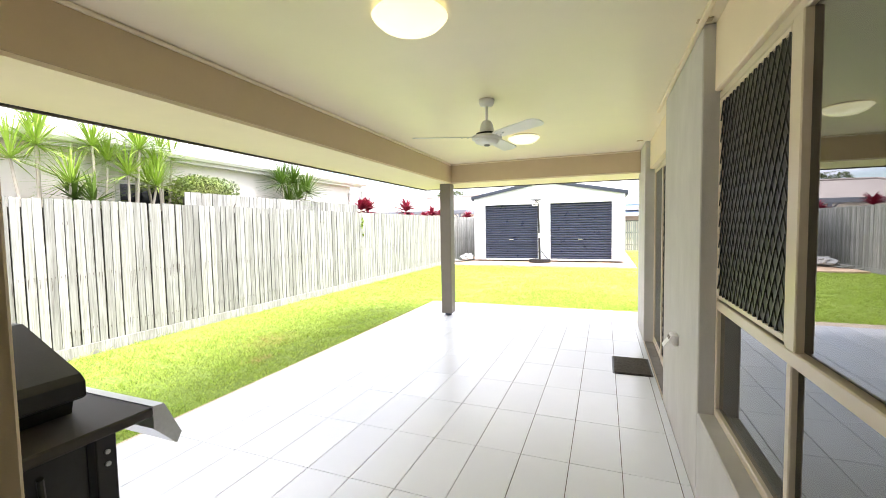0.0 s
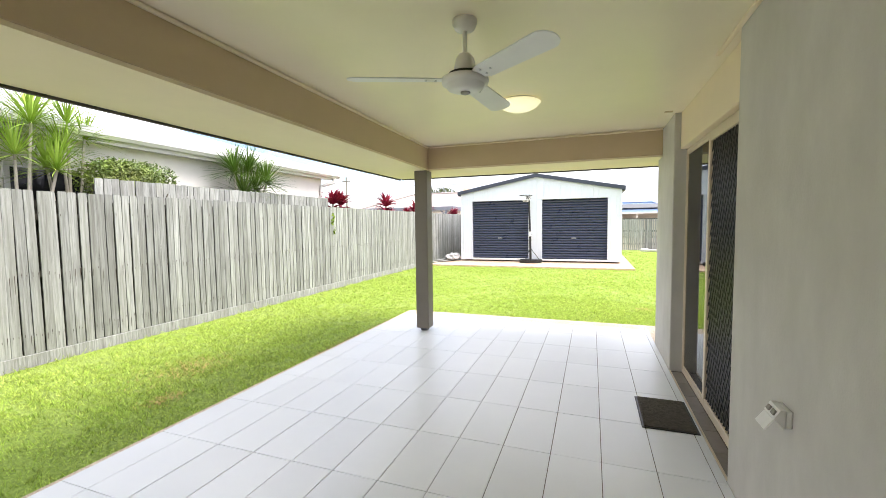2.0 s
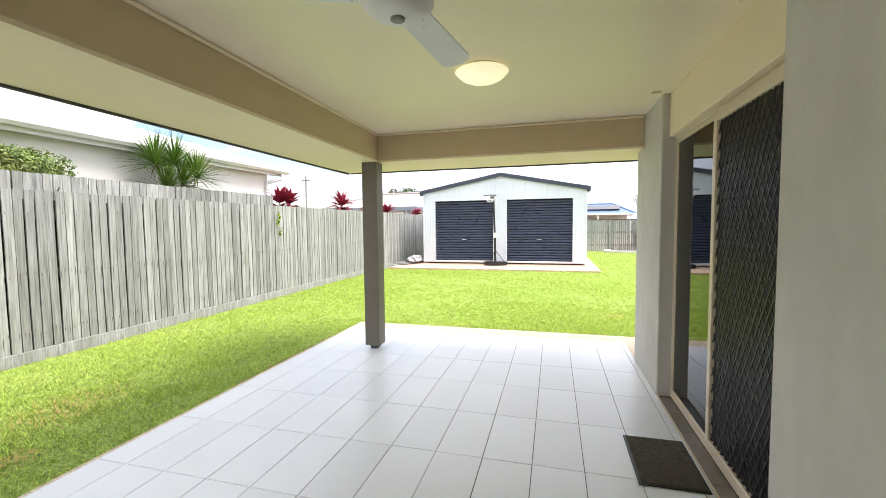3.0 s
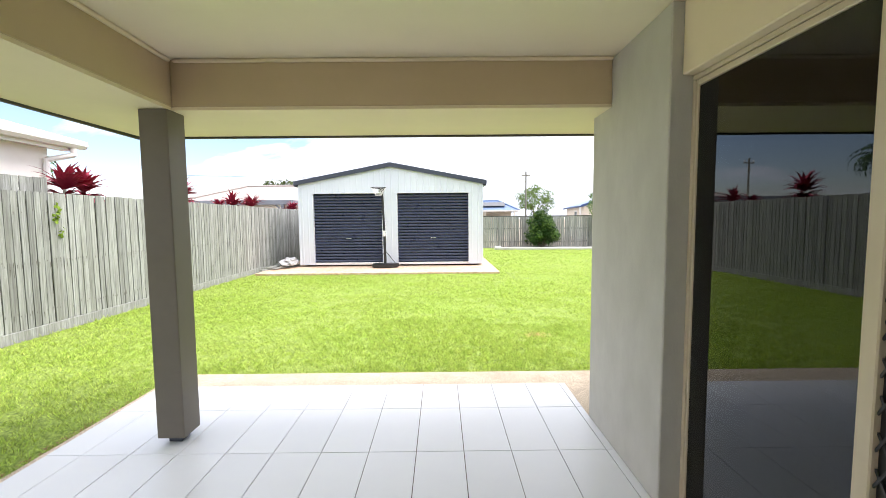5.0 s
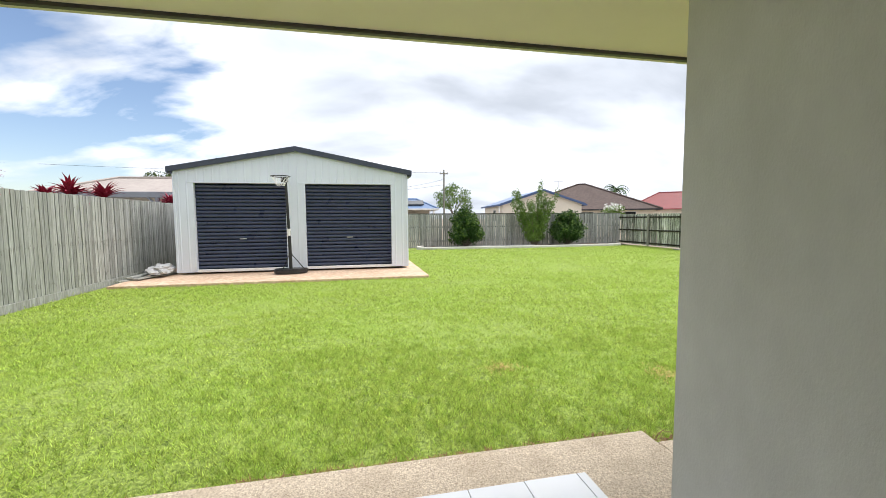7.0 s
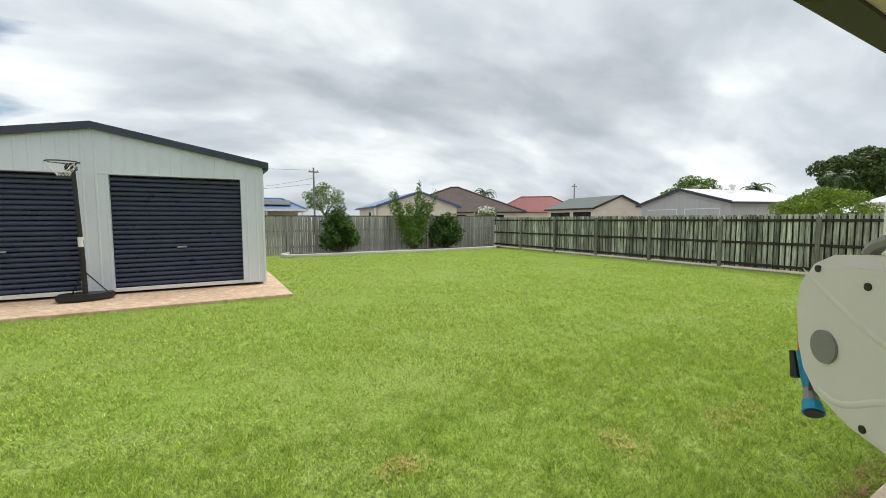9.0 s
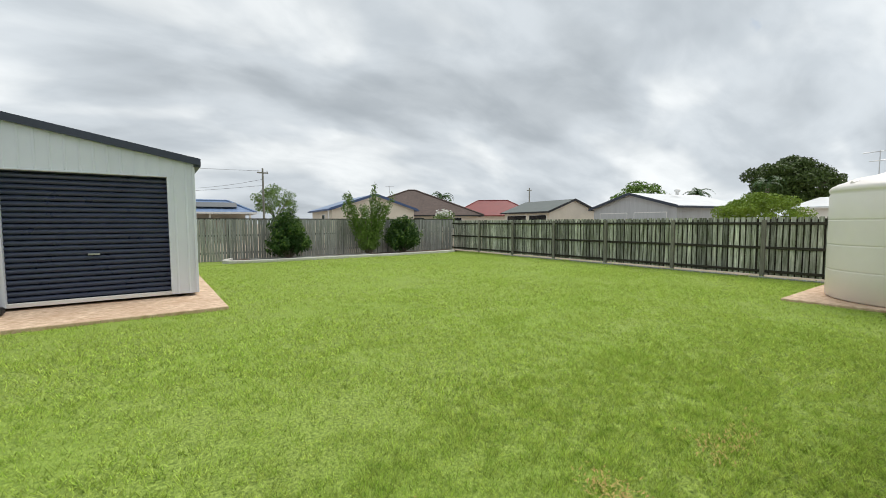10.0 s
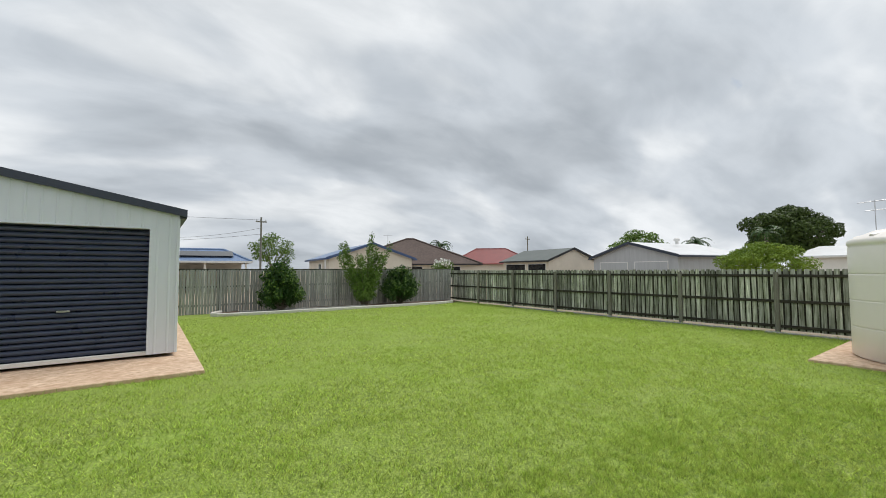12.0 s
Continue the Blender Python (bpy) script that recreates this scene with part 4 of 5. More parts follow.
def leaf_cloud(name, lumps, count, size, mat, parent, seed, label="", fill=0.35, aspect=0.45, up=0.25):
    """Folded leaves scattered over overlapping lumps (x, y, z, rx, ry, rz), mostly near the skin."""
    r = np.random.RandomState(seed)
    w = np.array([l[3] * l[4] + l[4] * l[5] + l[3] * l[5] for l in lumps], float)
    pick = r.choice(len(lumps), count, p=w / w.sum())
    L = np.array(lumps, float)[pick]
    d = r.normal(size=(count, 3))
    d /= np.linalg.norm(d, axis=1)[:, None]
    rad = np.where(r.rand(count) < fill, r.rand(count) ** 0.5, r.uniform(0.82, 1.08, count))
    c = L[:, :3] + d * rad[:, None] * L[:, 3:]
    nrm = d * 0.7 + r.normal(size=(count, 3)) * 0.55 + np.array([0, 0, up])
    nrm /= np.linalg.norm(nrm, axis=1)[:, None]
    t = np.cross(nrm, r.normal(size=(count, 3)))
    t /= np.linalg.norm(t, axis=1)[:, None]
    s = np.cross(nrm, t)
    sz = size * r.uniform(0.6, 1.3, count)[:, None]
    a, b = c - t * sz * 0.5, c + t * sz * 0.5
    e, f = c + s * sz * aspect * 0.5 - nrm * sz * 0.1, c - s * sz * aspect * 0.5 - nrm * sz * 0.1
    verts = np.stack([a, e, b, f], 1).reshape(-1, 3)
    idx = np.arange(count * 4).reshape(-1, 4)
    faces = np.concatenate([idx[:, [0, 1, 2]], idx[:, [0, 2, 3]]])
    me = bpy.data.meshes.new(name)
    me.from_pydata(verts.tolist(), [], faces.tolist())
    me.materials.append(M[mat])
    ob = new(name, me)
    ob.parent = parent
    if label:
        ob["label"] = label
    return ob


def limbs(bm, base, top, r0, spread, n, seed):
    rnd = random.Random(seed)
    base, top = Vector(base), Vector(top)
    mid = base.lerp(top, 0.45) + Vector((rnd.uniform(-1, 1), rnd.uniform(-1, 1), 0)) * spread * 0.1
    tube(bm, base, mid, r0, r0 * 0.7, 8)
    for i in range(n):
        a = 2 * math.pi * i / n + rnd.uniform(-0.4, 0.4)
        e = top + Vector((math.cos(a) * spread, math.sin(a) * spread, rnd.uniform(-0.25, 0.1) * spread))
        k = mid.lerp(e, 0.5) + Vector((0, 0, 0.12 * spread))
        tube(bm, mid, k, r0 * 0.5, r0 * 0.32, 6)
        tube(bm, k, e, r0 * 0.32, r0 * 0.12, 6)
    return bm


def lumpy(rx, ry, rz, z, n, seed, k=0.5):
    """Lumps that together fill an uneven crown about (0, 0, z)."""
    rnd = random.Random(seed)
    out = [(0, 0, z, rx * 0.72, ry * 0.72, rz * 0.72)]
    for i in range(n):
        a, b = rnd.uniform(0, 2 * math.pi), math.asin(rnd.uniform(-0.85, 1))
        q = rnd.uniform(0.55, 0.8)
        s = k * rnd.uniform(0.6, 1.1)
        out.append((rx * q * math.cos(a) * math.cos(b), ry * q * math.sin(a) * math.cos(b), z + rz * q * math.sin(b), rx * s, ry * s, rz * s))
    return out


def tree(name, label, x, y, trunk_h, rx, ry, rz, z, mat, count, size, seed, n=9, r0=0.15, k=0.5, fill=0.35, cat="tree", up=0.25, ground=LAWN):
    t = thing(name, label, cat, (x, y, ground))
    part("trunk", limbs(B(), (0, 0, 0), (0, 0, z - ground), r0, min(rx, ry) * 0.6, 6, seed), M["bark"], t)
    leaf_cloud("crown", lumpy(rx, ry, rz, z - ground, n, seed, k), count, size, mat, t, seed, fill=fill, up=up)
    return t


def shrub(label, x, y, shoots, spread, low, high, count, seed):
    """Many leafy shoots fanning up from one base, with an uneven outline down to the mulch."""
    rnd = random.Random(seed)
    t = thing("shrub", label, "shrub", (x, y, LAWN + 0.05), "dark shrubs in the garden bed")
    bm, lumps = B(), []
    for i in range(shoots):
        a = 2.4 * i + rnd.uniform(-0.3, 0.3)
        q = math.sqrt((i + 0.5) / shoots)
        e = Vector((spread * q * math.cos(a), spread * q * math.sin(a) * 0.85, (high - (high - low) * q ** 2.4) * rnd.uniform(0.86, 1.08)))
        m_ = Vector((e.x * 0.45, e.y * 0.45, e.z * 0.5))
        tube(bm, (0.06 * math.cos(a), 0.06 * math.sin(a), 0), m_, 0.022, 0.014, 5)
        tube(bm, m_, e, 0.014, 0.005, 5)
        for u in (0.45, 0.7, 0.92):
            c = m_.lerp(e, (u - 0.4) / 0.6)
            k = rnd.uniform(0.15, 0.24)
            lumps.append((c.x, c.y, c.z, k, k, k * 1.15))
    part("stems", bm, M["bark"], t)
    leaf_cloud("foliage", lumps, count, 0.115, "leaf_dark", t, seed, fill=0.5, aspect=0.5)
    leaf_cloud("young_foliage", lumps[2::3], count // 6, 0.1, "leaf_mid", t, seed + 1, "lighter green young leaves", fill=0.3, aspect=0.5)
    return t


shrub("dense dark green shrub standing apart in the garden bed", 4.5, 25.2, 36, 0.88, 0.5, 2.0, 7500, 11)
shrub("dense round dark green shrub beside the tall one", 9.95, 25.2, 34, 0.98, 0.55, 1.8, 7500, 12)
t = thing("tall_shrub", "tall loose light green shrub with upright shoots", "shrub", (8.15, 25.25, LAWN + 0.05))
bm = B()
rnd = random.Random(4)
tops = []
for i in range(13):
    a = 2 * math.pi * i / 13
    e = Vector((1.3 * math.cos(a) * rnd.uniform(0.4, 1.1), 0.6 * math.sin(a) * rnd.uniform(0.4, 1.1), rnd.uniform(2.0, 2.9)))
    tops.append(e)
    m_ = e * 0.5 + Vector((0, 0, -0.1))
    tube(bm, (0.1 * math.cos(a), 0.1 * math.sin(a), 0), m_, 0.025, 0.018, 6)
    tube(bm, m_, e, 0.018, 0.005, 6)
tops.append(Vector((0.35, 0, 3.25)))
tube(bm, (0, 0, 0), (0.35, 0, 3.25), 0.02, 0.005, 6)
part("stems", bm, M["bark"], t)
lumps = [(e.x * q, e.y * q, e.z * q, 0.13 + 0.24 * (1 - q), 0.13 + 0.24 * (1 - q), 0.26) for e in tops for q in (0.2, 0.35, 0.5, 0.62, 0.74, 0.86, 0.96)]
leaf_cloud("foliage", lumps, 11000, 0.105, "leaf_mid", t, 21, fill=0.7)
leaf_cloud("blossom", [(e.x * q, e.y * q, e.z * q, 0.2, 0.2, 0.28) for e in tops for q in (0.7, 0.85)], 260, 0.06, "petal", t, 22, "tiny white flowers", fill=0.5, aspect=0.9)
t = tree("flowering_shrub", "green shrub with white blossoms above the far fence", 16.7, 31.0, 1, 0.95, 0.9, 0.6, 1.75, "leaf_mid", 1500, 0.16, 31, 8, 0.06, 0.45, 0.35, "shrub")
leaf_cloud("blossom", lumpy(0.95, 0.9, 0.55, 1.95 - LAWN, 6, 33), 160, 0.14, "petal", t, 34, "white blossoms", fill=0.05, aspect=0.9)


# ---- spiky plants along the west fence ----
def rosette(bm, c, n, length, width, rnd, droop=0.3, lift=(-0.1, 1.45)):
    c = Vector(c)
    for i in range(n):
        a = rnd.uniform(0, 2 * math.pi)
        el = rnd.uniform(*lift)
        L = length * rnd.uniform(0.75, 1.1)
        h = Vector((math.cos(a), math.sin(a), 0))
        side = Vector((-math.sin(a), math.cos(a), 0))
        prev = None
        for k in range(5):
            u = k / 4
            ang = el - droop * u * u
            p = c + h * (L * u * math.cos(ang)) + Vector((0, 0, L * u * math.sin(ang)))
            w = width * (0.55 + 0.9 * u if u < 0.35 else 1.05 * (1 - u) / 0.65 + 0.02)
            cur = (bm.verts.new(p - side * w / 2), bm.verts.new(p + Vector((0, 0, -0.15 * w))), bm.verts.new(p + side * w / 2))
            if prev:
                bm.faces.new((prev[0], prev[1], cur[1], cur[0]))
                bm.faces.new((prev[1], prev[2], cur[2], cur[1]))
            prev = cur
    return bm


def dracaena(x, y, heads, seed, n=46, length=0.5, width=0.03, mat="leaf_yucca", name="dracaena", label="tall spiky green dracaena behind the fence"):
    rnd = random.Random(seed)
    t = thing(name, label, "plant", (x, y, LAWN), "spiky plants behind the fence")
    for dx, dy, z in heads:
        bm = B()
        mid = Vector((dx * 0.4 + rnd.uniform(-0.05, 0.05), dy * 0.4, (z - LAWN) * 0.5))
        tube(bm, (dx * 0.2, dy * 0.2, 0), mid, 0.026, 0.022, 8)
        tube(bm, mid, (dx, dy, z - LAWN), 0.022, 0.016, 8)
        part("cane", bm, M["cane"], t)
        part("leaf_head", rosette(B(), (dx, dy, z - LAWN), int(n * 1.35), length, width * 0.7, rnd, 0.1, (-0.35, 1.45)), M[mat], t)
    return t


dracaena(-6.85, 3.45, [(0, 0, 2.62), (0.1, -0.3, 2.4), (-0.2, 0.1, 2.95), (0.1, 0.3, 2.15)], 1, 70, 0.62)
dracaena(-6.9, 4.1, [(0, 0, 2.72), (-0.1, 0.25, 2.55)], 2, 60, 0.6)
dracaena(-6.8, 4.5, [(0, 0, 2.35), (0.05, 0.15, 2.75), (-0.25, 0.3, 2.95), (0.1, 0.35, 2.2)], 3, 70, 0.6)
dracaena(-7.0, 5.15, [(0, 0, 2.85), (0.1, -0.3, 2.25), (-0.1, 0.25, 2.72), (0.05, -0.1, 2.5)], 4, 60, 0.52)
dracaena(-6.8, 3.8, [(0, 0, 1.95), (0.05, 0.2, 1.9)], 5, 30, 0.5, 0.06, "leaf_mid", "broad_leaf_plant", "low broad-leaved green plant behind the fence")
dracaena(-6.8, 7.75, [(0, -0.05, 2.5), (0.0, 0.3, 2.55), (0.1, 0.65, 2.35), (0.0, 0.15, 2.1), (0, 0.45, 2.2)], 6, 95, 0.66, 0.035, "leaf_spear")
for i, (y, z, s) in enumerate(((10.6, 2.0, 0.42), (10.95, 1.98, 0.38), (13.5, 2.05, 0.46), (15.1, 1.82, 0.28), (15.8, 1.92, 0.4), (17.0, 1.92, 0.42), (20.5, 1.9, 0.4))):
    rnd = random.Random(50 + i)
    t = thing("cordyline", "crimson leaved cordyline plant above the fence", "plant", (-6.62, y, LAWN), "crimson plants behind the fence")
    part("cane", tube(B(), (0, 0, 0), (0, 0, z - LAWN), 0.03, 0.022, 8), M["cane"], t)
    bm = rosette(B(), (0, 0, z - LAWN), 54, s * 1.15, 0.1, rnd, 0.35, (0.35, 1.5))
    rosette(bm, (0, 0, z - LAWN - 0.12), 40, s * 0.95, 0.1, rnd, 0.6, (-0.1, 0.8))
    part("leaf_head", bm, M["leaf_red"], t)
M["leaf_hedge"] = material("hedge_leaf", (0.03, 0.085, 0.01), (0.22, 0.31, 0.045), 0.5, 6, 0.05, 60, big=2.5, bigmix=0.4, stain=(0.24, 0.2, 0.06))
hd_ = thing("hedge", "clipped bright green hedge behind the fence", "hedge", (-6.95, 5.9, LAWN))
part("stems", limbs(B(), (0, 0, 0), (0, 0, 2.0), 0.06, 0.6, 6, 5), M["bark"], hd_)
leaf_cloud("foliage", [(dx, dy, 2.25, 0.34, 0.36, 0.3) for dx in (-0.15, 0.1) for dy in (-0.3, -0.12, 0.06, 0.24)] + [(0, -0.3, 2.44, 0.16, 0.14, 0.1), (0, 0.0, 1.8, 0.35, 0.5, 0.3)], 12500, 0.05, "leaf_hedge", hd_, 41)
vine = thing("vine_sprig", "small bright green vine sprig growing through the fence", "plant", (-6.22, 10.0, 0))
leaf_cloud("leaves", [(0.01, 0, 1.55, 0.03, 0.1, 0.08), (0.01, 0.05, 1.35, 0.03, 0.06, 0.08), (0.01, 0.02, 1.7, 0.03, 0.05, 0.05)], 30, 0.06, "leaf_lime", vine, 42, aspect=0.8)

# taller boundary fence of the neighbour behind
fence("neighbour_fence", "pale timber top of the neighbour's fence behind", "y", -6.42, 5.1, 10.1, 1.0, 2.12, "timber", -1, seed=9, rails=(1.3, 2.0), post_step=2.4, post_from=5.2, post_top=2.05)


# ---- neighbouring buildings ----
def build(name, label, x, y, yaw):
    h = thing(name, label, "house", (x, y, LAWN - 0.05))
    h.rotation_euler = (0, 0, radians(yaw))
    return h


def opening(h, face, u0, u1, z0, z1, w, d, mat="glassdark"):
    """A framed window or door on the front (-y) or left (-x) wall."""
    def bx(a, b, c, e, o0, o1):
        return box(B(), a, b, -d / 2 - o1, -d / 2 - o0, c, e) if face == "front" else box(B(), -w / 2 - o1, -w / 2 - o0, a, b, c, e)
    f = part("window", bx(u0, u1, z0, z1, 0.0, 0.03), M["white"], h)
    part("pane", bx(u0 + 0.05, u1 - 0.05, z0 + 0.05, z1 - 0.05, 0.025, 0.036), M[mat], f)
    return f


M["glassdark"] = material("dark_window_glass", (0.015, 0.016, 0.018), (0.025, 0.027, 0.03), 0.08, 2, 0, 40)


def gable(name, label, x, y, yaw, w, d, hw, hr, wallmat, roofmat, trim, over=0.25):
    h = build(name, label, x, y, yaw)
    part("wall", prism(B(), [(-w / 2, 0), (w / 2, 0), (w / 2, hw), (0, hr), (-w / 2, hw)], "y", -d / 2, d / 2), M[wallmat], h)
    k = (hr - hw) / (w / 2)
    for s in (-1, 1):
        xe = s * (w / 2 + over)
        ze = hw - k * over
        part("roof", prism(B(), [(0, hr + 0.02), (xe, ze + 0.02), (xe, ze + 0.1), (0, hr + 0.1)], "y", -d / 2 - over, d / 2 + over), M[roofmat], h)
        part("barge_board", prism(B(), [(0, hr - 0.06), (xe, ze - 0.06), (xe, ze + 0.13), (0, hr + 0.13)], "y", -d / 2 - over - 0.04, -d / 2 - over), M[trim], h)
        part("gutter", box(B(), min(xe, xe + s * 0.12), max(xe, xe + s * 0.12), -d / 2 - over, d / 2 + over, ze - 0.05, ze + 0.06), M[trim], h)
    return h


def hip(name, label, x, y, yaw, w, d, hw, hr, ridge, wallmat, roofmat, trim, over=0.5, open_sides=False):
    h = build(name, label, x, y, yaw)
    if open_sides:
        for px in (-w / 2, -w / 6, w / 6, w / 2):
            for py in (-d / 2, d / 2):
                part("post", box(B(), px - 0.07, px + 0.07, py - 0.07, py + 0.07, 0, hw), M["whitewall"], h)
        part("wall", box(B(), -w / 2, w / 2, d / 2 - 0.2, d / 2 - 0.1, 0, hw), M[wallmat], h)
    else:
        part("wall", box(B(), -w / 2, w / 2, -d / 2, d / 2, 0, hw), M[wallmat], h)
    bm = B()
    a, b = w / 2 + over, d / 2 + over
    lo = [bm.verts.new(c) for c in ((-a, -b, hw), (a, -b, hw), (a, b, hw), (-a, b, hw))]
    r0, r1 = bm.verts.new((-ridge, 0, hr)), bm.verts.new((ridge, 0, hr))
    for f in ((lo[0], lo[1], r1, r0), (lo[2], lo[3], r0, r1), (lo[1], lo[2], r1), (lo[3], lo[0], r0), lo[::-1]):
        bm.faces.new(f)
    part("roof", bm, M[roofmat], h)
    for y0 in (-b, b):
        part("gutter", box(B(), -a, a, y0 - 0.06, y0 + 0.06, hw - 0.12, hw + 0.02), M[trim], h)
    for x0 in (-a, a):
        part("gutter", box(B(), x0 - 0.06, x0 + 0.06, -b, b, hw - 0.12, hw + 0.02), M[trim], h)
    for sx, sy, r in ((-a, -b, -ridge), (a, -b, ridge), (a, b, ridge), (-a, b, -ridge)):
        part("hip_cap", tube(B(), (sx, sy, hw + 0.02), (r, 0, hr + 0.02), 0.1, seg=6), M[roofmat], h)
    part("ridge_cap", tube(B(), (-ridge, 0, hr + 0.02), (ridge, 0, hr + 0.02), 0.1, seg=6), M[roofmat], h)
    return h


def tiled(name, c1, c2, pitch=0.33, rough=0.8):
    k = material(name, c1, c2, rough, 4, 0.1, 30, bigmix=0.4)
    n, l = k.node_tree.nodes, k.node_tree.links
    w = n.new("ShaderNodeTexWave")
    w.bands_direction, w.wave_profile = "Z", "SAW"
    w.inputs["Scale"].default_value = 1.0
    co = next(q for q in n if q.type == "TEX_COORD")
    mp = n.new("ShaderNodeMapping")
    mp.inputs["Scale"].default_value = (1, 1, 0.314 / (pitch * 0.4))
    l.new(co.outputs["Object"], mp.inputs[0])
    l.new(mp.outputs[0], w.inputs["Vector"])
    bp = n.new("ShaderNodeBump")
    bp.inputs["Strength"].default_value, bp.inputs["Distance"].default_value = 0.9, 0.05
    l.new(w.outputs["Fac"], bp.inputs["Height"])
    l.new(bp.outputs[0], n["Principled BSDF"].inputs["Normal"])
    return k


M["brown_tile"] = tiled("brown_roof_tile", (0.085, 0.06, 0.05), (0.14, 0.1, 0.085))
M["red_roof"] = material("red_steel_roof", (0.19, 0.035, 0.035), (0.24, 0.05, 0.045), 0.55, 3, 0.05, 30)
M["pink_roof"] = tiled("pinkish_roof_tile", (0.36, 0.31, 0.28), (0.44, 0.39, 0.35))
M["blue_roof"] = material("blue_steel_roof", (0.13, 0.2, 0.34), (0.17, 0.25, 0.4), 0.4, 3, 0.02, 30)
M["green_roof"] = material("grey_green_roof", (0.1, 0.12, 0.11), (0.14, 0.155, 0.145), 0.55, 3, 0.05, 30)
M["white_roof"] = material("white_steel_roof", (0.62, 0.63, 0.64), (0.68, 0.69, 0.7), 0.45, 3, 0.03, 30)
M["greywall"] = material("grey_steel_wall", (0.44, 0.45, 0.46), (0.5, 0.51, 0.52), 0.55, 3, 0.05, 30, stretch=(8, 8, 0.5))
M["beigewall"] = material("beige_wall", (0.74, 0.67, 0.56), (0.78, 0.71, 0.6), 0.75, 3, 0.05, 30)
M["bluetrim"] = material("blue_trim", (0.05, 0.09, 0.2), (0.07, 0.11, 0.23), 0.45, 3, 0.02, 30)

h = gable("blue_roof_shed", "cream garage with a blue steel roof beyond the fence", 14.3, 40.0, -8, 6.4, 8.0, 2.6, 3.65, "beigewall", "blue_roof", "bluetrim")
part("downpipe", box(B(), -3.52, -3.42, -4.1, -4.0, 0, 2.6), M["white"], h)
opening(h, "left", -3.2, -2.2, 1.2, 2.2, 7.1, 8.0)
h = hip("brown_roof_house", "cream brick house with a brown tiled hip roof", 25.0, 49.3, -33.3, 14.5, 10.0, 2.35, 5.35, 0.4, "beigewall", "brown_tile", "black")
for u in (-2.2, 0.2, 4.2):
    opening(h, "front", u, u + 1.3, 0.9, 2.1, 14.5, 10.0)
part("antenna_mast", tube(B(), (-2.6, 0, 5.0), (-2.6, 0, 5.9), 0.03, seg=6), M["steel"], h)
part("antenna_bar", tube(B(), (-3.1, 0, 5.8), (-2.1, 0, 5.8), 0.02, seg=6), M["steel"], h)
h = hip("red_roof_house", "distant house with a dark red steel roof", 47.5, 60.0, -40, 13, 10, 2.7, 5.3, 2.5, "beigewall", "red_roof", "red_roof")
opening(h, "front", -5, -3.6, 1, 2.2, 13, 10)
h = gable("beige_garage", "cream double garage with a dark grey green roof", 32.1, 34.9, -9, 5.7, 6.8, 2.55, 3.6, "beigewall", "green_roof", "black")
opening(h, "left", -3.1, -0.6, 0.2, 2.25, 5.7, 6.8)
opening(h, "left", -0.2, 2.9, 0.2, 2.25, 5.7, 6.8)
h = gable("grey_shed", "pale grey steel shed with two white roller doors", 32.0, 23.5, -102.4, 7.4, 7.0, 2.6, 3.58, "greywall", "white_roof", "barge")
for u in (-3.0, 0.3):
    opening(h, "front", u, u + 2.7, 0.05, 2.25, 7.4, 7.0, "greywall")
part("roof_vent", lathe(B(), [(0.12, 3.55), (0.12, 3.75), (0.2, 3.8), (0.22, 3.9), (0.12, 4.0), (0, 4.02)], (1.0, 0, 0), 14), M["white"], h, smooth=True)
h = gable("white_shed", "long white steel shed beyond the mossy fence", 42.0, 12.0, -8, 9.0, 9.4, 2.55, 3.35, "whitewall", "white_roof", "white")
part("roof_vent", lathe(B(), [(0.14, 2.6), (0.14, 3.2), (0.22, 3.26), (0.22, 3.4), (0.1, 3.5), (0, 3.52)], (-2.6, 2.2, 0), 14), M["white"], h, smooth=True)
h = hip("blue_roof_carport", "open carport with a blue steel roof and solar panels", 2.6, 48.0, -6, 8.6, 6.5, 2.45, 3.5, 2.8, "beigewall", "blue_roof", "white", 0.4, True)
sp = part("solar_panel", box(B(), -1.5, 3.4, -0.8, 0.8, 0, 0.05), M["glassdark"], h, "dark solar panel")
sp.matrix_local = Matrix.Translation((0, -1.9, 3.07)) @ Matrix.Rotation(radians(15.6), 4, "X")
h = hip("pink_roof_house", "house with a pale pinkish tiled hip roof", -12.7, 36.0, -4, 11, 9, 2.72, 4.25, 3.0, "whitewall", "pink_roof", "white")
part("roof_vent", lathe(B(), [(0.15, 3.7), (0.15, 4.3), (0.28, 4.4), (0.32, 4.58), (0.24, 4.72), (0, 4.78)], (2.3, -0.5, 0), 16), M["cream"], h, "round turbine roof vent", True)

M["carport"] = material("grey_blue_steel", (0.2, 0.22, 0.25), (0.26, 0.28, 0.31), 0.5, 3, 0.03, 40, spec=0.4)
h = thing("neighbour_carport", "flat grey steel carport on braced posts behind the fence", "carport", (-7.42, 21.6, LAWN))
part("roof", box(B(), -7.6, 0.35, 0.06, 6.0, 2.36, 2.42), M["greywall"], h)
part("front_beam", box(B(), -7.6, 0.4, -0.06, 0.05, 2.24, 2.44, 0.005), M["carport"], h, "grey blue steel front beam")
part("side_beam", box(B(), 0.355, 0.42, 0.055, 6.0, 2.24, 2.44, 0.005), M["carport"], h)
for x in (-7.4, -3.7, 0.0):
    for y in (0.0, 5.8):
        part("post", box(B(), x - 0.06, x + 0.06, y - 0.05, y + 0.05, 0, 2.24), M["carport"], h)
        for k in (-1, 1):
            part("knee_brace", tube(B(), (x, y, 1.95), (x + 0.3 * k, y, 2.24), 0.035, seg=6), M["carport"], h)

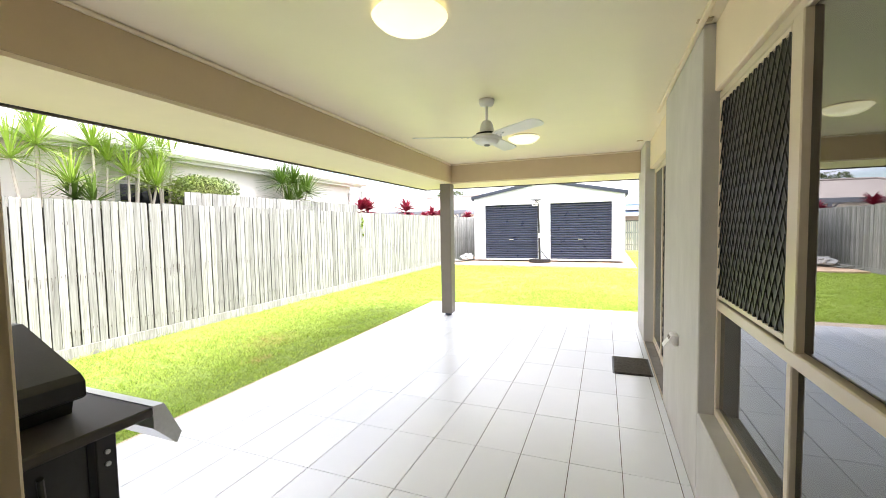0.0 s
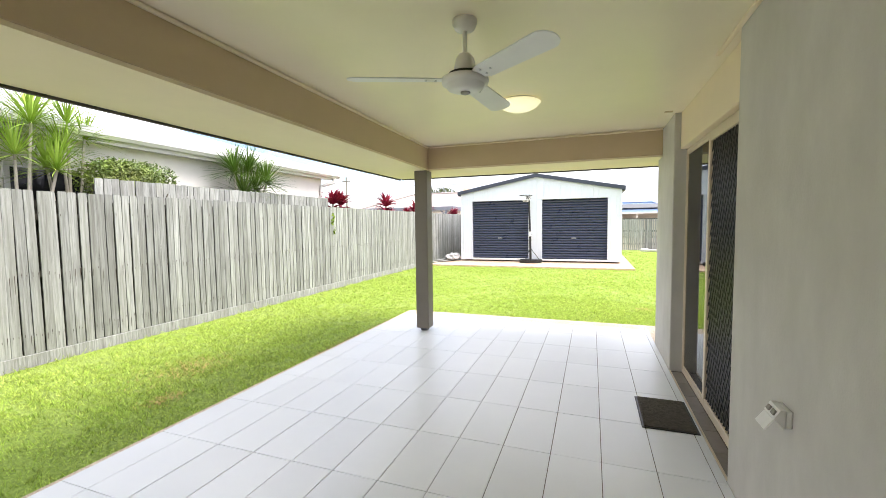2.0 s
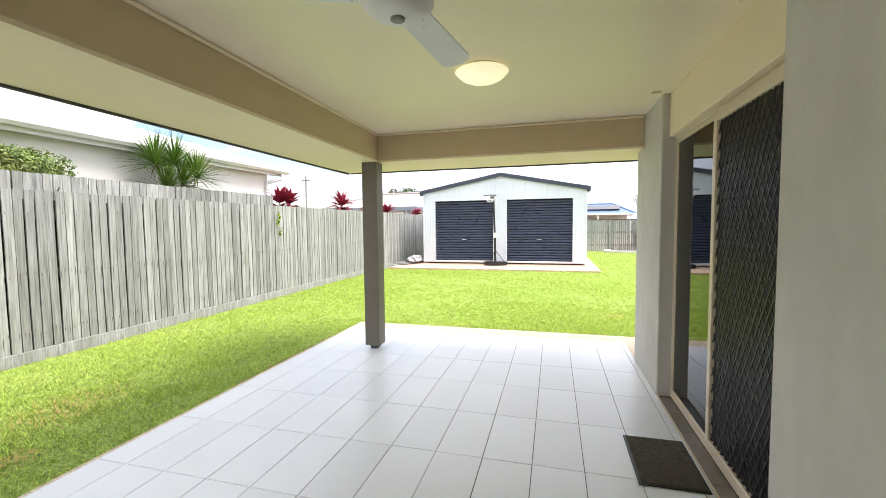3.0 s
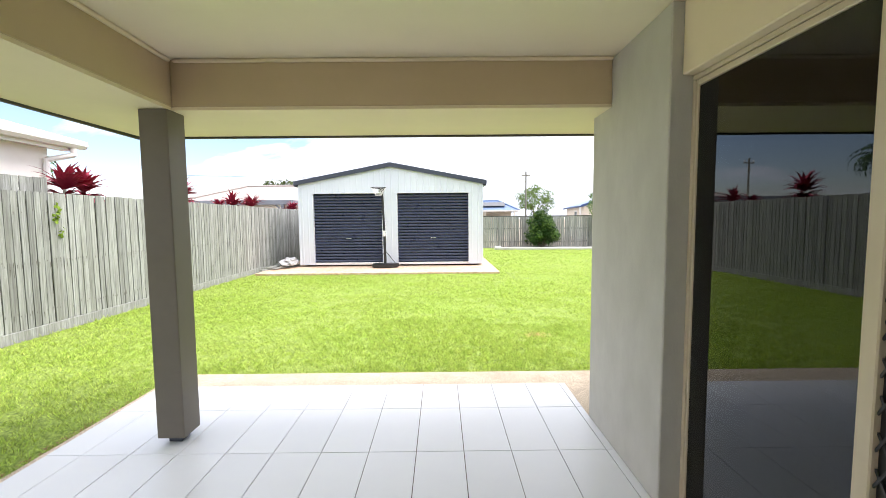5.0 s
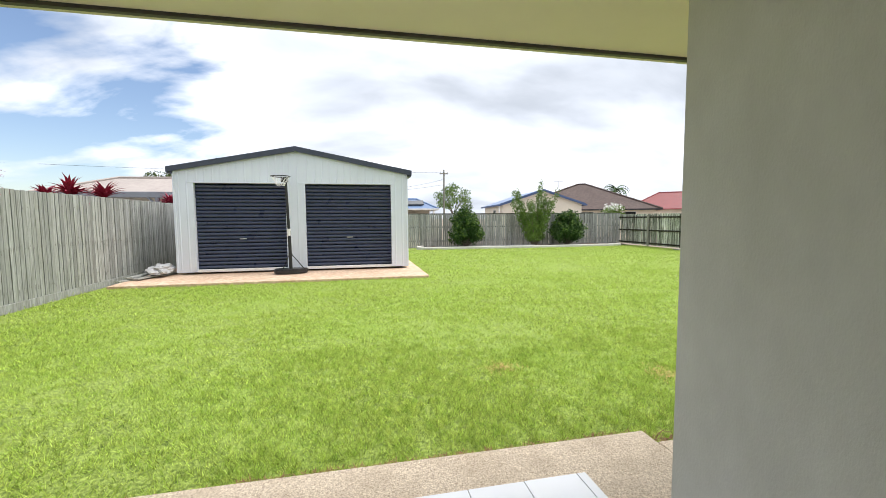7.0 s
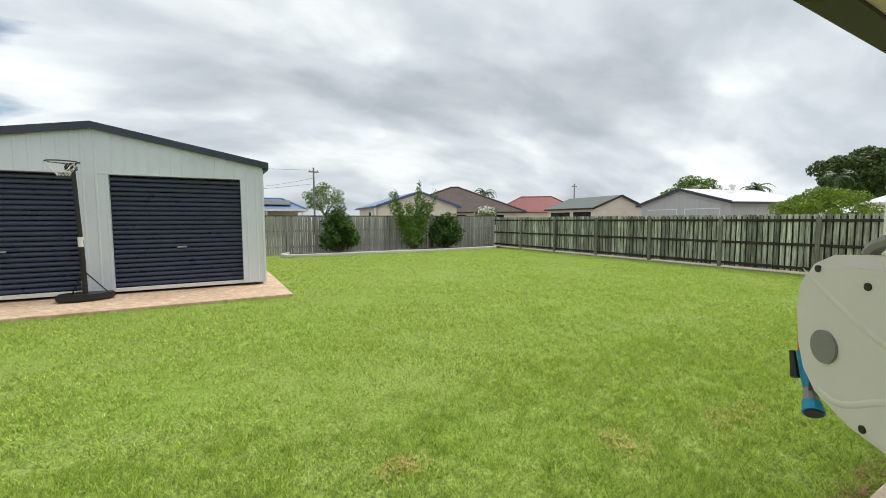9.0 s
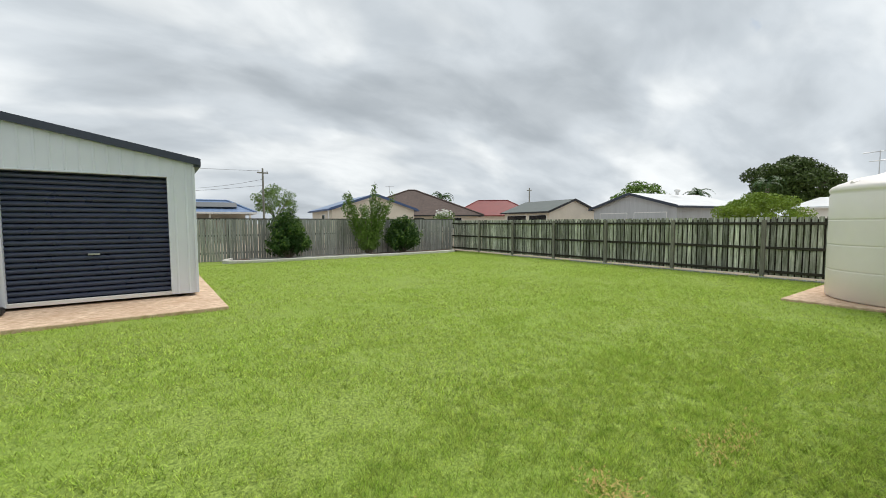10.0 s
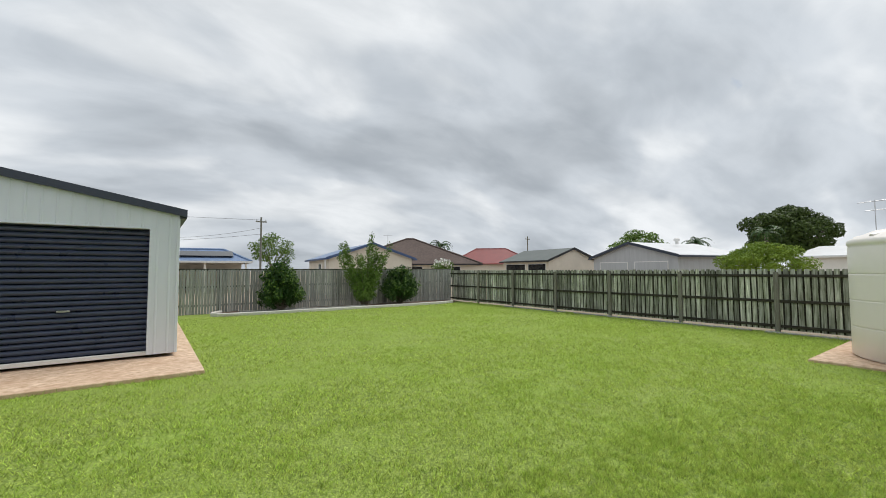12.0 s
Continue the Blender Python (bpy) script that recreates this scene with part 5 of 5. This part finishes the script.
h = thing("neighbour_house", "white rendered house with a pale roof and white gutter", "house", (-7.6, 0, LAWN + 0.1))
part("wall", box(B(), -9.0, 0.28, -6.0, 11.1, -0.2, 2.75), M["whitewall"], h)
part("soffit", box(B(), 0.281, 0.48, -6.0, 11.4, 2.7, 2.74), M["white"], h)
part("fascia", box(B(), 0.48, 0.5, -6.0, 11.4, 2.68, 2.86), M["white"], h)
part("gutter", prism(B(), [(0.5, 2.74), (0.6, 2.74), (0.64, 2.79), (0.64, 2.87), (0.5, 2.87)], "y", -6.1, 11.5), M["white"], h, "white quad gutter")
bm = B()
q = [bm.verts.new(c) for c in ((0.6, -6.2, 2.88), (0.6, 11.5, 2.88), (-4.5, 7.5, 4.5), (-4.5, -3.0, 4.5), (-9.6, 11.5, 2.88), (-9.6, -6.2, 2.88))]
for f in ((q[0], q[1], q[2], q[3]), (q[1], q[4], q[2]), (q[5], q[0], q[3]), (q[4], q[5], q[3], q[2])):
    bm.faces.new(f)
part("roof", bm, M["white_roof"], h)
bm = B()
tube(bm, (0.55, 11.3, 2.75), (0.55, 11.3, 2.6), 0.045, seg=10)
tube(bm, (0.55, 11.3, 2.62), (0.33, 11.02, 2.5), 0.045, seg=10)
tube(bm, (0.33, 11.02, 2.52), (0.33, 11.02, -0.12), 0.045, seg=10)
part("downpipe", bm, M["white"], h)
f = part("window", box(B(), 0.28, 0.31, 4.6, 5.5, 1.0, 2.3), M["white"], h)
part("pane", box(B(), 0.308, 0.32, 4.66, 5.44, 1.06, 2.24), M["glassdark"], f)

# ---- water tank ----
struct("tank_slab", box(B(), 9.65, 12.8, 6.9, 10.25, LAWN - 0.1, LAWN + 0.05, 0.01), M["redslab"], "reddish concrete slab under the water tank", "slab")
M["poly"] = material("cream_poly_tank", (0.84, 0.785, 0.73), (0.87, 0.815, 0.765), 0.45, 3, 0.02, 80, bigmix=0.2, stain=(0.55, 0.52, 0.43))
tank = thing("water_tank", "round cream plastic rainwater tank on a concrete slab", "water tank", (11.16, 8.62, LAWN + 0.05))
pr = [(0, 0), (1.25, 0), (1.3, 0.03)]
for zz in (0.55, 1.02, 1.49):
    pr += [(1.3, zz - 0.03), (1.3, zz - 0.008), (1.288, zz), (1.3, zz + 0.008), (1.3, zz + 0.03)]
pr += [(1.3, 1.96), (1.285, 1.99), (1.31, 2.02), (1.31, 2.08), (1.27, 2.12), (0.95, 2.27), (0.5, 2.35), (0, 2.37)]
part("shell", lathe(B(), pr, seg=64), M["poly"], tank, smooth=True)
for i in range(8):
    a = 2 * math.pi * i / 8
    part("roof_rib", tube(B(), (1.2 * math.cos(a), 1.2 * math.sin(a), 2.13), (0.45 * math.cos(a), 0.45 * math.sin(a), 2.35), 0.06, 0.05, 8), M["poly"], tank)
part("lid", lathe(B(), [(0.3, 2.32), (0.3, 2.4), (0.26, 2.42), (0, 2.42)], (0.2, -0.2, 0)), M["poly"], tank, "round cream inlet lid")

# ---- distance: trees, poles, wires ----
tree("tree", "sparse grey green tree behind the back fence", 11.3, 56.0, 2, 2.7, 2.5, 2.0, 4.0, "leaf_mid", 3400, 0.22, 61, 16, 0.14, 0.3, 0.5)
tree("tree", "rounded dark green tree behind the sheds", 52.2, 36.5, 3, 4.4, 4.0, 2.0, 4.6, "leaf_mid", 5000, 0.38, 62, 20, 0.25, 0.3)
tree("tree", "large broad dark green tree", 48.6, 20.0, 3, 4.2, 4.1, 2.75, 5.0, "leaf_tree", 17000, 0.34, 63, 30, 0.4, 0.26, 0.5)
tree("weeping_tree", "bright green feathery tree above the mossy fence", 26.4, 15.8, 1, 1.9, 2.2, 1.3, 1.75, "leaf_lime", 14000, 0.13, 64, 34, 0.14, 0.26, up=-0.15)
tree("tree", "far grey green tree beyond the pale roof", -17.0, 48.0, 2, 2.6, 2.3, 1.3, 4.6, "leaf_olive", 1300, 0.3, 65, 9, 0.15, 0.4)
for x, y, d in ((60, 70, 0), (-30, 70, 1), (75, 20, 2), (30, 80, 3), (5, 85, 4)):
    tree("tree", "low dark tree on the skyline", x, y, 2, 6, 5, 1.6, 2.4, "leaf_olive", 1200, 0.6, 70 + d, 9, 0.25, 0.42)


def palm(x, y, z, length, n, seed, name="palm_tree"):
    rnd = random.Random(seed)
    t = thing(name, "tall palm tree with drooping green fronds", "palm", (x, y, LAWN))
    part("trunk", tube(B(), (0, 0, 0), (0.1, 0, z), 0.16, 0.11, 10), M["bark"], t)
    bm = B()
    for i in range(n):
        a, el = 2 * math.pi * i / n + rnd.uniform(-0.2, 0.2), rnd.uniform(0.1, 1.3)
        hh = Vector((math.cos(a), math.sin(a), 0))
        side = Vector((-math.sin(a), math.cos(a), 0))
        last = None
        for k in range(13):
            u = k / 12
            ang = el - 1.7 * u * u
            p = Vector((0.1, 0, z)) + hh * length * u * max(0.2, math.cos(ang)) * 0.9 + Vector((0, 0, length * u * math.sin(ang) * 0.8))
            if last is not None:
                w = 0.45 * math.sin(math.pi * min(1, u + 0.12)) * length * 0.35
                for s in (-1, 1):
                    e = p + side * s * w + Vector((0, 0, -0.5 * w))
                    bm.faces.new([bm.verts.new(c) for c in (last, p, e)])
            last = p
    part("fronds", bm, M["leaf_dark"], t)
    return t


palm(34.2, 56.3, 5.2, 2.7, 15, 1)
palm(42.0, 25.5, 4.1, 2.0, 14, 2)
palm(40.0, 19.5, 4.6, 1.9, 13, 3)
palm(-32.8, 36.2, 6.3, 3.1, 17, 4)


def power_pole(x, y, top, label="grey timber power pole with a crossarm"):
    p = thing("power_pole", label, "pole", (x, y, LAWN), "power poles")
    part("shaft", tube(B(), (0, 0, 0), (0, 0, top), 0.11, 0.08, 10), M["mosspost"], p)
    part("crossarm", box(B(), -0.5, 0.5, -0.06, 0.06, top - 0.5, top - 0.38), M["mosspost"], p)
    for u in (-0.42, 0.42):
        part("insulator", tube(B(), (u, 0, top - 0.38), (u, 0, top - 0.2), 0.05, seg=8), M["white"], p)
    return p


power_pole(9.1, 51.45, 6.95)
power_pole(-4.2, 70.0, 6.6)
power_pole(51.1, 55.0, 7.2)
power_pole(-26.46, 41.75, 6.9)
for (ax, ay, az), (bx, by, bz), sag in (((9.1, 51.4, 5.8), (-4.2, 70, 6.2), 0.8), ((9.1, 51.4, 6.6), (-30, 52, 6.8), 0.3), ((9.1, 51.4, 5.2), (-12, 47, 3.6), 0.5)):
    bm = B()
    prev = None
    for i in range(17):
        u = i / 16
        p = Vector((ax + (bx - ax) * u, ay + (by - ay) * u, az + (bz - az) * u - 4 * sag * u * (1 - u)))
        if prev is not None:
            tube(bm, prev, p, 0.013, seg=5, cap=False)
        prev = p
    w = thing("power_line", "thin sagging overhead power cable", "cable", (0, 0, 0), "overhead cables")
    part("wire", bm, M["black"], w)
an = thing("antenna", "thin television antenna on a mast", "antenna", (46.0, 14.2, LAWN))
part("mast", tube(B(), (0, 0, 0), (0, 0, 7.0), 0.03, seg=6), M["steel"], an)
part("boom", tube(B(), (-0.3, -1.0, 6.9), (0.3, 1.0, 6.9), 0.03, seg=6), M["steel"], an)
part("boom", tube(B(), (-0.2, -0.6, 6.2), (0.2, 0.6, 6.2), 0.03, seg=6), M["steel"], an)

# ---- grass ----
def patchy(r, p, cell):
    """Smooth random field over the plan, 0 to 1, with patches about a cell across."""
    g = r.rand(160, 160)
    q = np.mod(p / cell, 159)
    i = q.astype(int)
    f = q - i
    f = f * f * (3 - 2 * f)
    a = g[i[:, 0], i[:, 1]] * (1 - f[:, 0]) + g[i[:, 0] + 1, i[:, 1]] * f[:, 0]
    b = g[i[:, 0], i[:, 1] + 1] * (1 - f[:, 0]) + g[i[:, 0] + 1, i[:, 1] + 1] * f[:, 0]
    return a * (1 - f[:, 1]) + b * f[:, 1]


def tri_mesh(name, v, mat):
    """One mesh of loose triangles from an array of corners, three rows each."""
    n = len(v)
    me = bpy.data.meshes.new(name)
    me.vertices.add(n)
    me.vertices.foreach_set("co", np.ascontiguousarray(v, dtype=np.float32).ravel())
    me.loops.add(n)
    me.loops.foreach_set("vertex_index", np.arange(n, dtype=np.int32))
    me.polygons.add(n // 3)
    me.polygons.foreach_set("loop_start", np.arange(0, n, 3, dtype=np.int32))
    me.update(calc_edges=True)
    me.materials.append(M[mat])
    return me


def blades(name, areas, mat, label, seed, holes=()):
    """Single blades of cut grass in tufts: areas of (x0, x1, y0, y1, per square metre, height, width)."""
    r = np.random.RandomState(seed)
    P, H, Wd = [], [], []
    for x0, x1, y0, y1, dens, hgt, wid in areas:
        n = int((x1 - x0) * (y1 - y0) * dens)
        p = np.stack([r.uniform(x0, x1, n), r.uniform(y0, y1, n)], 1)
        keep = np.ones(n, bool)
        for a, b, c, d in holes:
            keep &= ~((p[:, 0] > a) & (p[:, 0] < b) & (p[:, 1] > c) & (p[:, 1] < d))
        p = p[keep] + 40
        tuft, broad = patchy(r, p, 0.09), patchy(r, p, 0.8)
        keep = r.rand(len(p)) < 0.15 + 1.1 * tuft
        p, tuft, broad = p[keep], tuft[keep], broad[keep]
        P.append(p - 40)
        H.append(hgt * r.uniform(0.6, 1.2, len(p)) * (0.6 + 0.55 * tuft + 0.3 * broad))
        Wd.append(np.full(len(p), wid) * r.uniform(0.7, 1.3, len(p)))
    P, H, Wd = np.concatenate(P), np.concatenate(H), np.concatenate(Wd)
    n = len(P)
    a = r.uniform(0, 2 * np.pi, n)
    lean = r.uniform(0.5, 1.45, n)
    b = r.uniform(0, 2 * np.pi, n)
    base = np.column_stack([P, np.full(n, LAWN - 0.004)])
    side = np.column_stack([np.cos(a), np.sin(a), np.zeros(n)]) * Wd[:, None] / 2
    tip = base + np.column_stack([np.cos(b) * np.sin(lean) * H, np.sin(b) * np.sin(lean) * H, np.cos(lean) * H + 0.01])
    v = np.stack([base - side, base + side, tip], 1).reshape(-1, 3)
    return tagged(new(name, tri_mesh(name, v, mat)), label, "grass", kind="stuff")


HOLES = ((SLAB_X0, SLAB_X1, -2, SLAB_Y1), (-6.0, 0.95, 15.63, 24), (2.3, 13.5, 24.5, 26), (9.65, 12.8, 6.9, 10.25), (0.9, 9.0, 5.0, 7.88))
blades("grass_blades", [
    (-1.6, 4.6, 7.9, 10.4, 17000, 0.042, 0.0048), (-4.6, -1.6, 7.9, 10.4, 9000, 0.042, 0.006), (4.6, 7.5, 7.6, 10.4, 9000, 0.042, 0.006),
    (-4.6, 7.5, 10.4, 12.4, 6500, 0.042, 0.007), (-6.15, 13.2, 12.4, 15.7, 3300, 0.042, 0.009), (-6.15, -4.6, 7.9, 12.4, 5000, 0.042, 0.008),
    (7.5, 13.2, 7.6, 12.4, 3600, 0.042, 0.008), (-6.15, -3.2, 2.0, 7.9, 6500, 0.04, 0.0065), (0.9, 13.3, 15.7, 24.6, 1300, 0.042, 0.013)],
    "blade", "short mown green lawn grass", 5, HOLES)
blades("grass_edge", [(-3.42, -3.31, 0, 8.0, 1500, 0.06, 0.008), (-3.4, 1.1, 7.98, 8.08, 1800, 0.06, 0.008), (0.98, 1.08, 7.85, 8.0, 1500, 0.06, 0.008), (1.0, 5.0, 7.86, 7.96, 1200, 0.06, 0.008), (-6.23, -6.1, 1, 15.5, 500, 0.09, 0.01), (13.1, 13.5, 9, 24, 160, 0.12, 0.015), (-6, 1.0, 15.52, 15.65, 700, 0.06, 0.012), (2.2, 12.5, 24.3, 24.5, 300, 0.08, 0.015)], "blade", "longer grass fringe along slabs and fences", 6)
for x, y, rx, ry in ((-4.45, 4.75, 0.28, 0.42), (-3.9, 4.1, 0.1, 0.14), (1.93, 8.9, 0.12, 0.2), (3.0, 8.75, 0.35, 0.12), (0.55, 9.4, 0.16, 0.1)):
    r = np.random.RandomState(int(x * 100) % 1000)
    n = 520 if x < -4 else 150
    p = r.normal(size=(n, 2)) * (rx * 0.6, ry * 0.6) + (x, y)
    a = r.uniform(0, 6.28, n)
    L = r.uniform(0.015, 0.04, n)
    base = np.column_stack([p, np.full(n, LAWN + 0.022)])
    d = np.column_stack([np.cos(a) * L, np.sin(a) * L, r.uniform(0.0, 0.02, n)])
    s = np.column_stack([-np.sin(a), np.cos(a), np.zeros(n)]) * 0.005
    v = np.stack([base - s, base + s, base + d], 1).reshape(-1, 3)
    me = bpy.data.meshes.new("dry_grass")
    me.from_pydata(v.tolist(), [], np.arange(n * 3).reshape(-1, 3).tolist())
    me.materials.append(M["dry"])
    tagged(new("dry_grass", me), "patch of dry straw coloured grass in the lawn", "grass", kind="stuff")

M["litter"] = material("dead_grass_litter", (0.14, 0.06, 0.03), (0.42, 0.25, 0.13), 0.95, 40, 0.3, 90)
for x0, x1, y0, y1, n in ((-1.5, 0.95, 8.01, 8.1, 900), (-3.3, -1.5, 8.01, 8.06, 260), (1.0, 3.2, 7.9, 8.05, 700), (-3.42, -3.34, 5.5, 8.0, 300)):
    r = np.random.RandomState(int(n + 31 * x1))
    p = np.stack([r.uniform(x0, x1, n), y0 + (y1 - y0) * r.beta(1, 2.2, n)], 1)
    a, L = r.uniform(0, 6.28, n), r.uniform(0.015, 0.05, n)
    base = np.column_stack([p, np.full(n, LAWN + 0.022)])
    d = np.column_stack([np.cos(a) * L, np.sin(a) * L, r.uniform(0.0, 0.02, n)])
    q = np.column_stack([-np.sin(a), np.cos(a), np.zeros(n)]) * 0.005
    tagged(new("grass_litter", tri_mesh("grass_litter", np.stack([base - q, base + q, base + d], 1).reshape(-1, 3), "litter")), "brown dead grass litter along the slab edge", "grass", kind="stuff")

# ---- patio floor tiles ----
floor = thing("floor", "pale grey rectangular porcelain patio tiles with thin dark joints", "floor", kind="structure")
PX, PY, X_0, Y_0, J = 0.3035, 0.599, -0.581, 4.198, 0.0019


def tile_mesh(w, d):
    bm = B()
    c, h = 0.0015, 0.012
    a = [bm.verts.new((sx * w / 2, sy * d / 2, -h)) for sx, sy in ((-1, -1), (1, -1), (1, 1), (-1, 1))]
    m1 = [bm.verts.new((sx * w / 2, sy * d / 2, -c)) for sx, sy in ((-1, -1), (1, -1), (1, 1), (-1, 1))]
    t = [bm.verts.new((sx * (w / 2 - c), sy * (d / 2 - c), 0)) for sx, sy in ((-1, -1), (1, -1), (1, 1), (-1, 1))]
    bm.faces.new(t)
    for i in range(4):
        j = (i + 1) % 4
        bm.faces.new((a[i], a[j], m1[j], m1[i]))
        bm.faces.new((m1[i], m1[j], t[j], t[i]))
    return to_mesh("tile", bm, M["tile"])


xs = [-3.24] + [round(X_0 + PX * k, 4) for k in range(-8, 4)] + [0.383]
ys = [-1.2] + [round(Y_0 + PY * k, 4) for k in range(-8, 6)] + [7.66]
cache = {}
for x0, x1 in zip(xs, xs[1:]):
    for y0, y1 in zip(ys, ys[1:]):
        key = (round(x1 - x0, 3), round(y1 - y0, 3))
        if key not in cache:
            cache[key] = tile_mesh(key[0] - 2 * J, key[1] - 2 * J)
        piece("tile", cache[key], floor, (x0 + x1) / 2, (y0 + y1) / 2, random.uniform(-0.0006, 0.0006))
M["dark_tile"] = material("brown_threshold_tile", (0.2, 0.175, 0.155), (0.27, 0.24, 0.215), 0.5, 12, 0.1, 120, vary=0.15)
tmd = tile_mesh(0.092 - 2 * J, 0.3 - 2 * J)
tmd.materials[0] = M["dark_tile"]
struct("threshold_trim", box(B(), 0.3835, 0.395, 4.241, 6.079, -0.01, 0.004, 0.002), M["frame"], "pale tile edge trim along the door threshold", "trim")
for k in range(6):
    piece("tile", tmd, floor, 0.442, 4.395 + 0.3 * k, 0.0)
struct("threshold_bed", box(B(), 0.384, 0.7, 4.241, 6.079, -0.2, -0.006), M["grout"], "grout bed in the sliding door threshold", "floor")

# ---- fences ----
fw = fence("fence_west", "weathered grey timber paling fence along the side boundary", "y", -6.25, 0.0, 25.9, 0.06, 1.9, "timber", -1, w=0.087, seed=3, gap_jit=0.004)
nails = []
rn = random.Random(8)
for i in range(18, 225):
    y = (i + 0.5) * 0.1
    for z, odds, long in ((0.27, 0.75, 0.1), (0.95, 0.85, 0.22), (1.64, 0.25, 0.05)):
        for dy in (-0.024, 0.024):
            if rn.random() < odds:
                nails.append((y + dy + rn.uniform(-0.009, 0.009), z + rn.uniform(-0.03, 0.03), rn.uniform(0.012, 0.03) + long * rn.random() ** 3))
vs, fs = [], []
for y, z, L in nails:
    k = len(vs)
    vs += [(-6.2365, y - 0.0035, z), (-6.2365, y + 0.0035, z), (-6.2365, y + 0.0015, z - L), (-6.2365, y - 0.0015, z - L)]
    fs.append((k, k + 1, k + 2, k + 3))
me = bpy.data.meshes.new("nail_stain")
me.from_pydata(vs, [], fs)
M["rust"] = material("nail_rust", (0.06, 0.045, 0.035), (0.1, 0.08, 0.06), 0.9, 40, 0, 100)
me.materials.append(M["rust"])
ns = tagged(new("nail_stain", me), "dark rusty nail streaks on the palings", kind="stuff")
ns.parent = fw
# added unseen backing: blocks light so the west fence gaps read as shade
fence("gap_shade_backing", "unseen near-black palings added to darken the boundary fence gaps", "y", -6.345, 0.0, 25.8, 0.0, 1.8, "rail", -1, pitch=0.3, w=0.299, seed=13, rails=(1.2,), post_step=30, post_from=1.0, post_top=1.7)
struct("plinth_west", box(B(), -6.29, -6.235, 0.0, 25.9, LAWN - 0.1, 0.058, 0.006), M["timber"], "weathered timber plinth board under the fence", "plinth")
fence("fence_north", "weathered grey timber paling fence behind the garden bed", "x", 26.0, -6.2, 13.6, LAWN, 1.6, "timber", 1, w=0.085, seed=5)
fence("fence_east", "mossy grey timber fence with exposed posts and rails", "y", 13.55, 5.0, 25.95, LAWN + 0.06, 1.55, "mossy", -1, pitch=0.14, w=0.104, seed=7, rails=(0.08, 0.72, 1.38), post_step=2.38, post_from=6.94, post_mat="mosspost", post_top=1.5, gap_jit=0.008)
# rear layer whose shadow is put into its near-black colour
fence("fence_east_rear", "rear palings lapping the gaps of the mossy fence, coloured dark for shade", "y", 13.6, 5.07, 25.95, LAWN + 0.06, 1.5, "rail", 1, pitch=0.14, w=0.112, seed=17, rails=(0.72,), post_step=30, post_from=5.5, post_top=1.4, gap_jit=0.006)
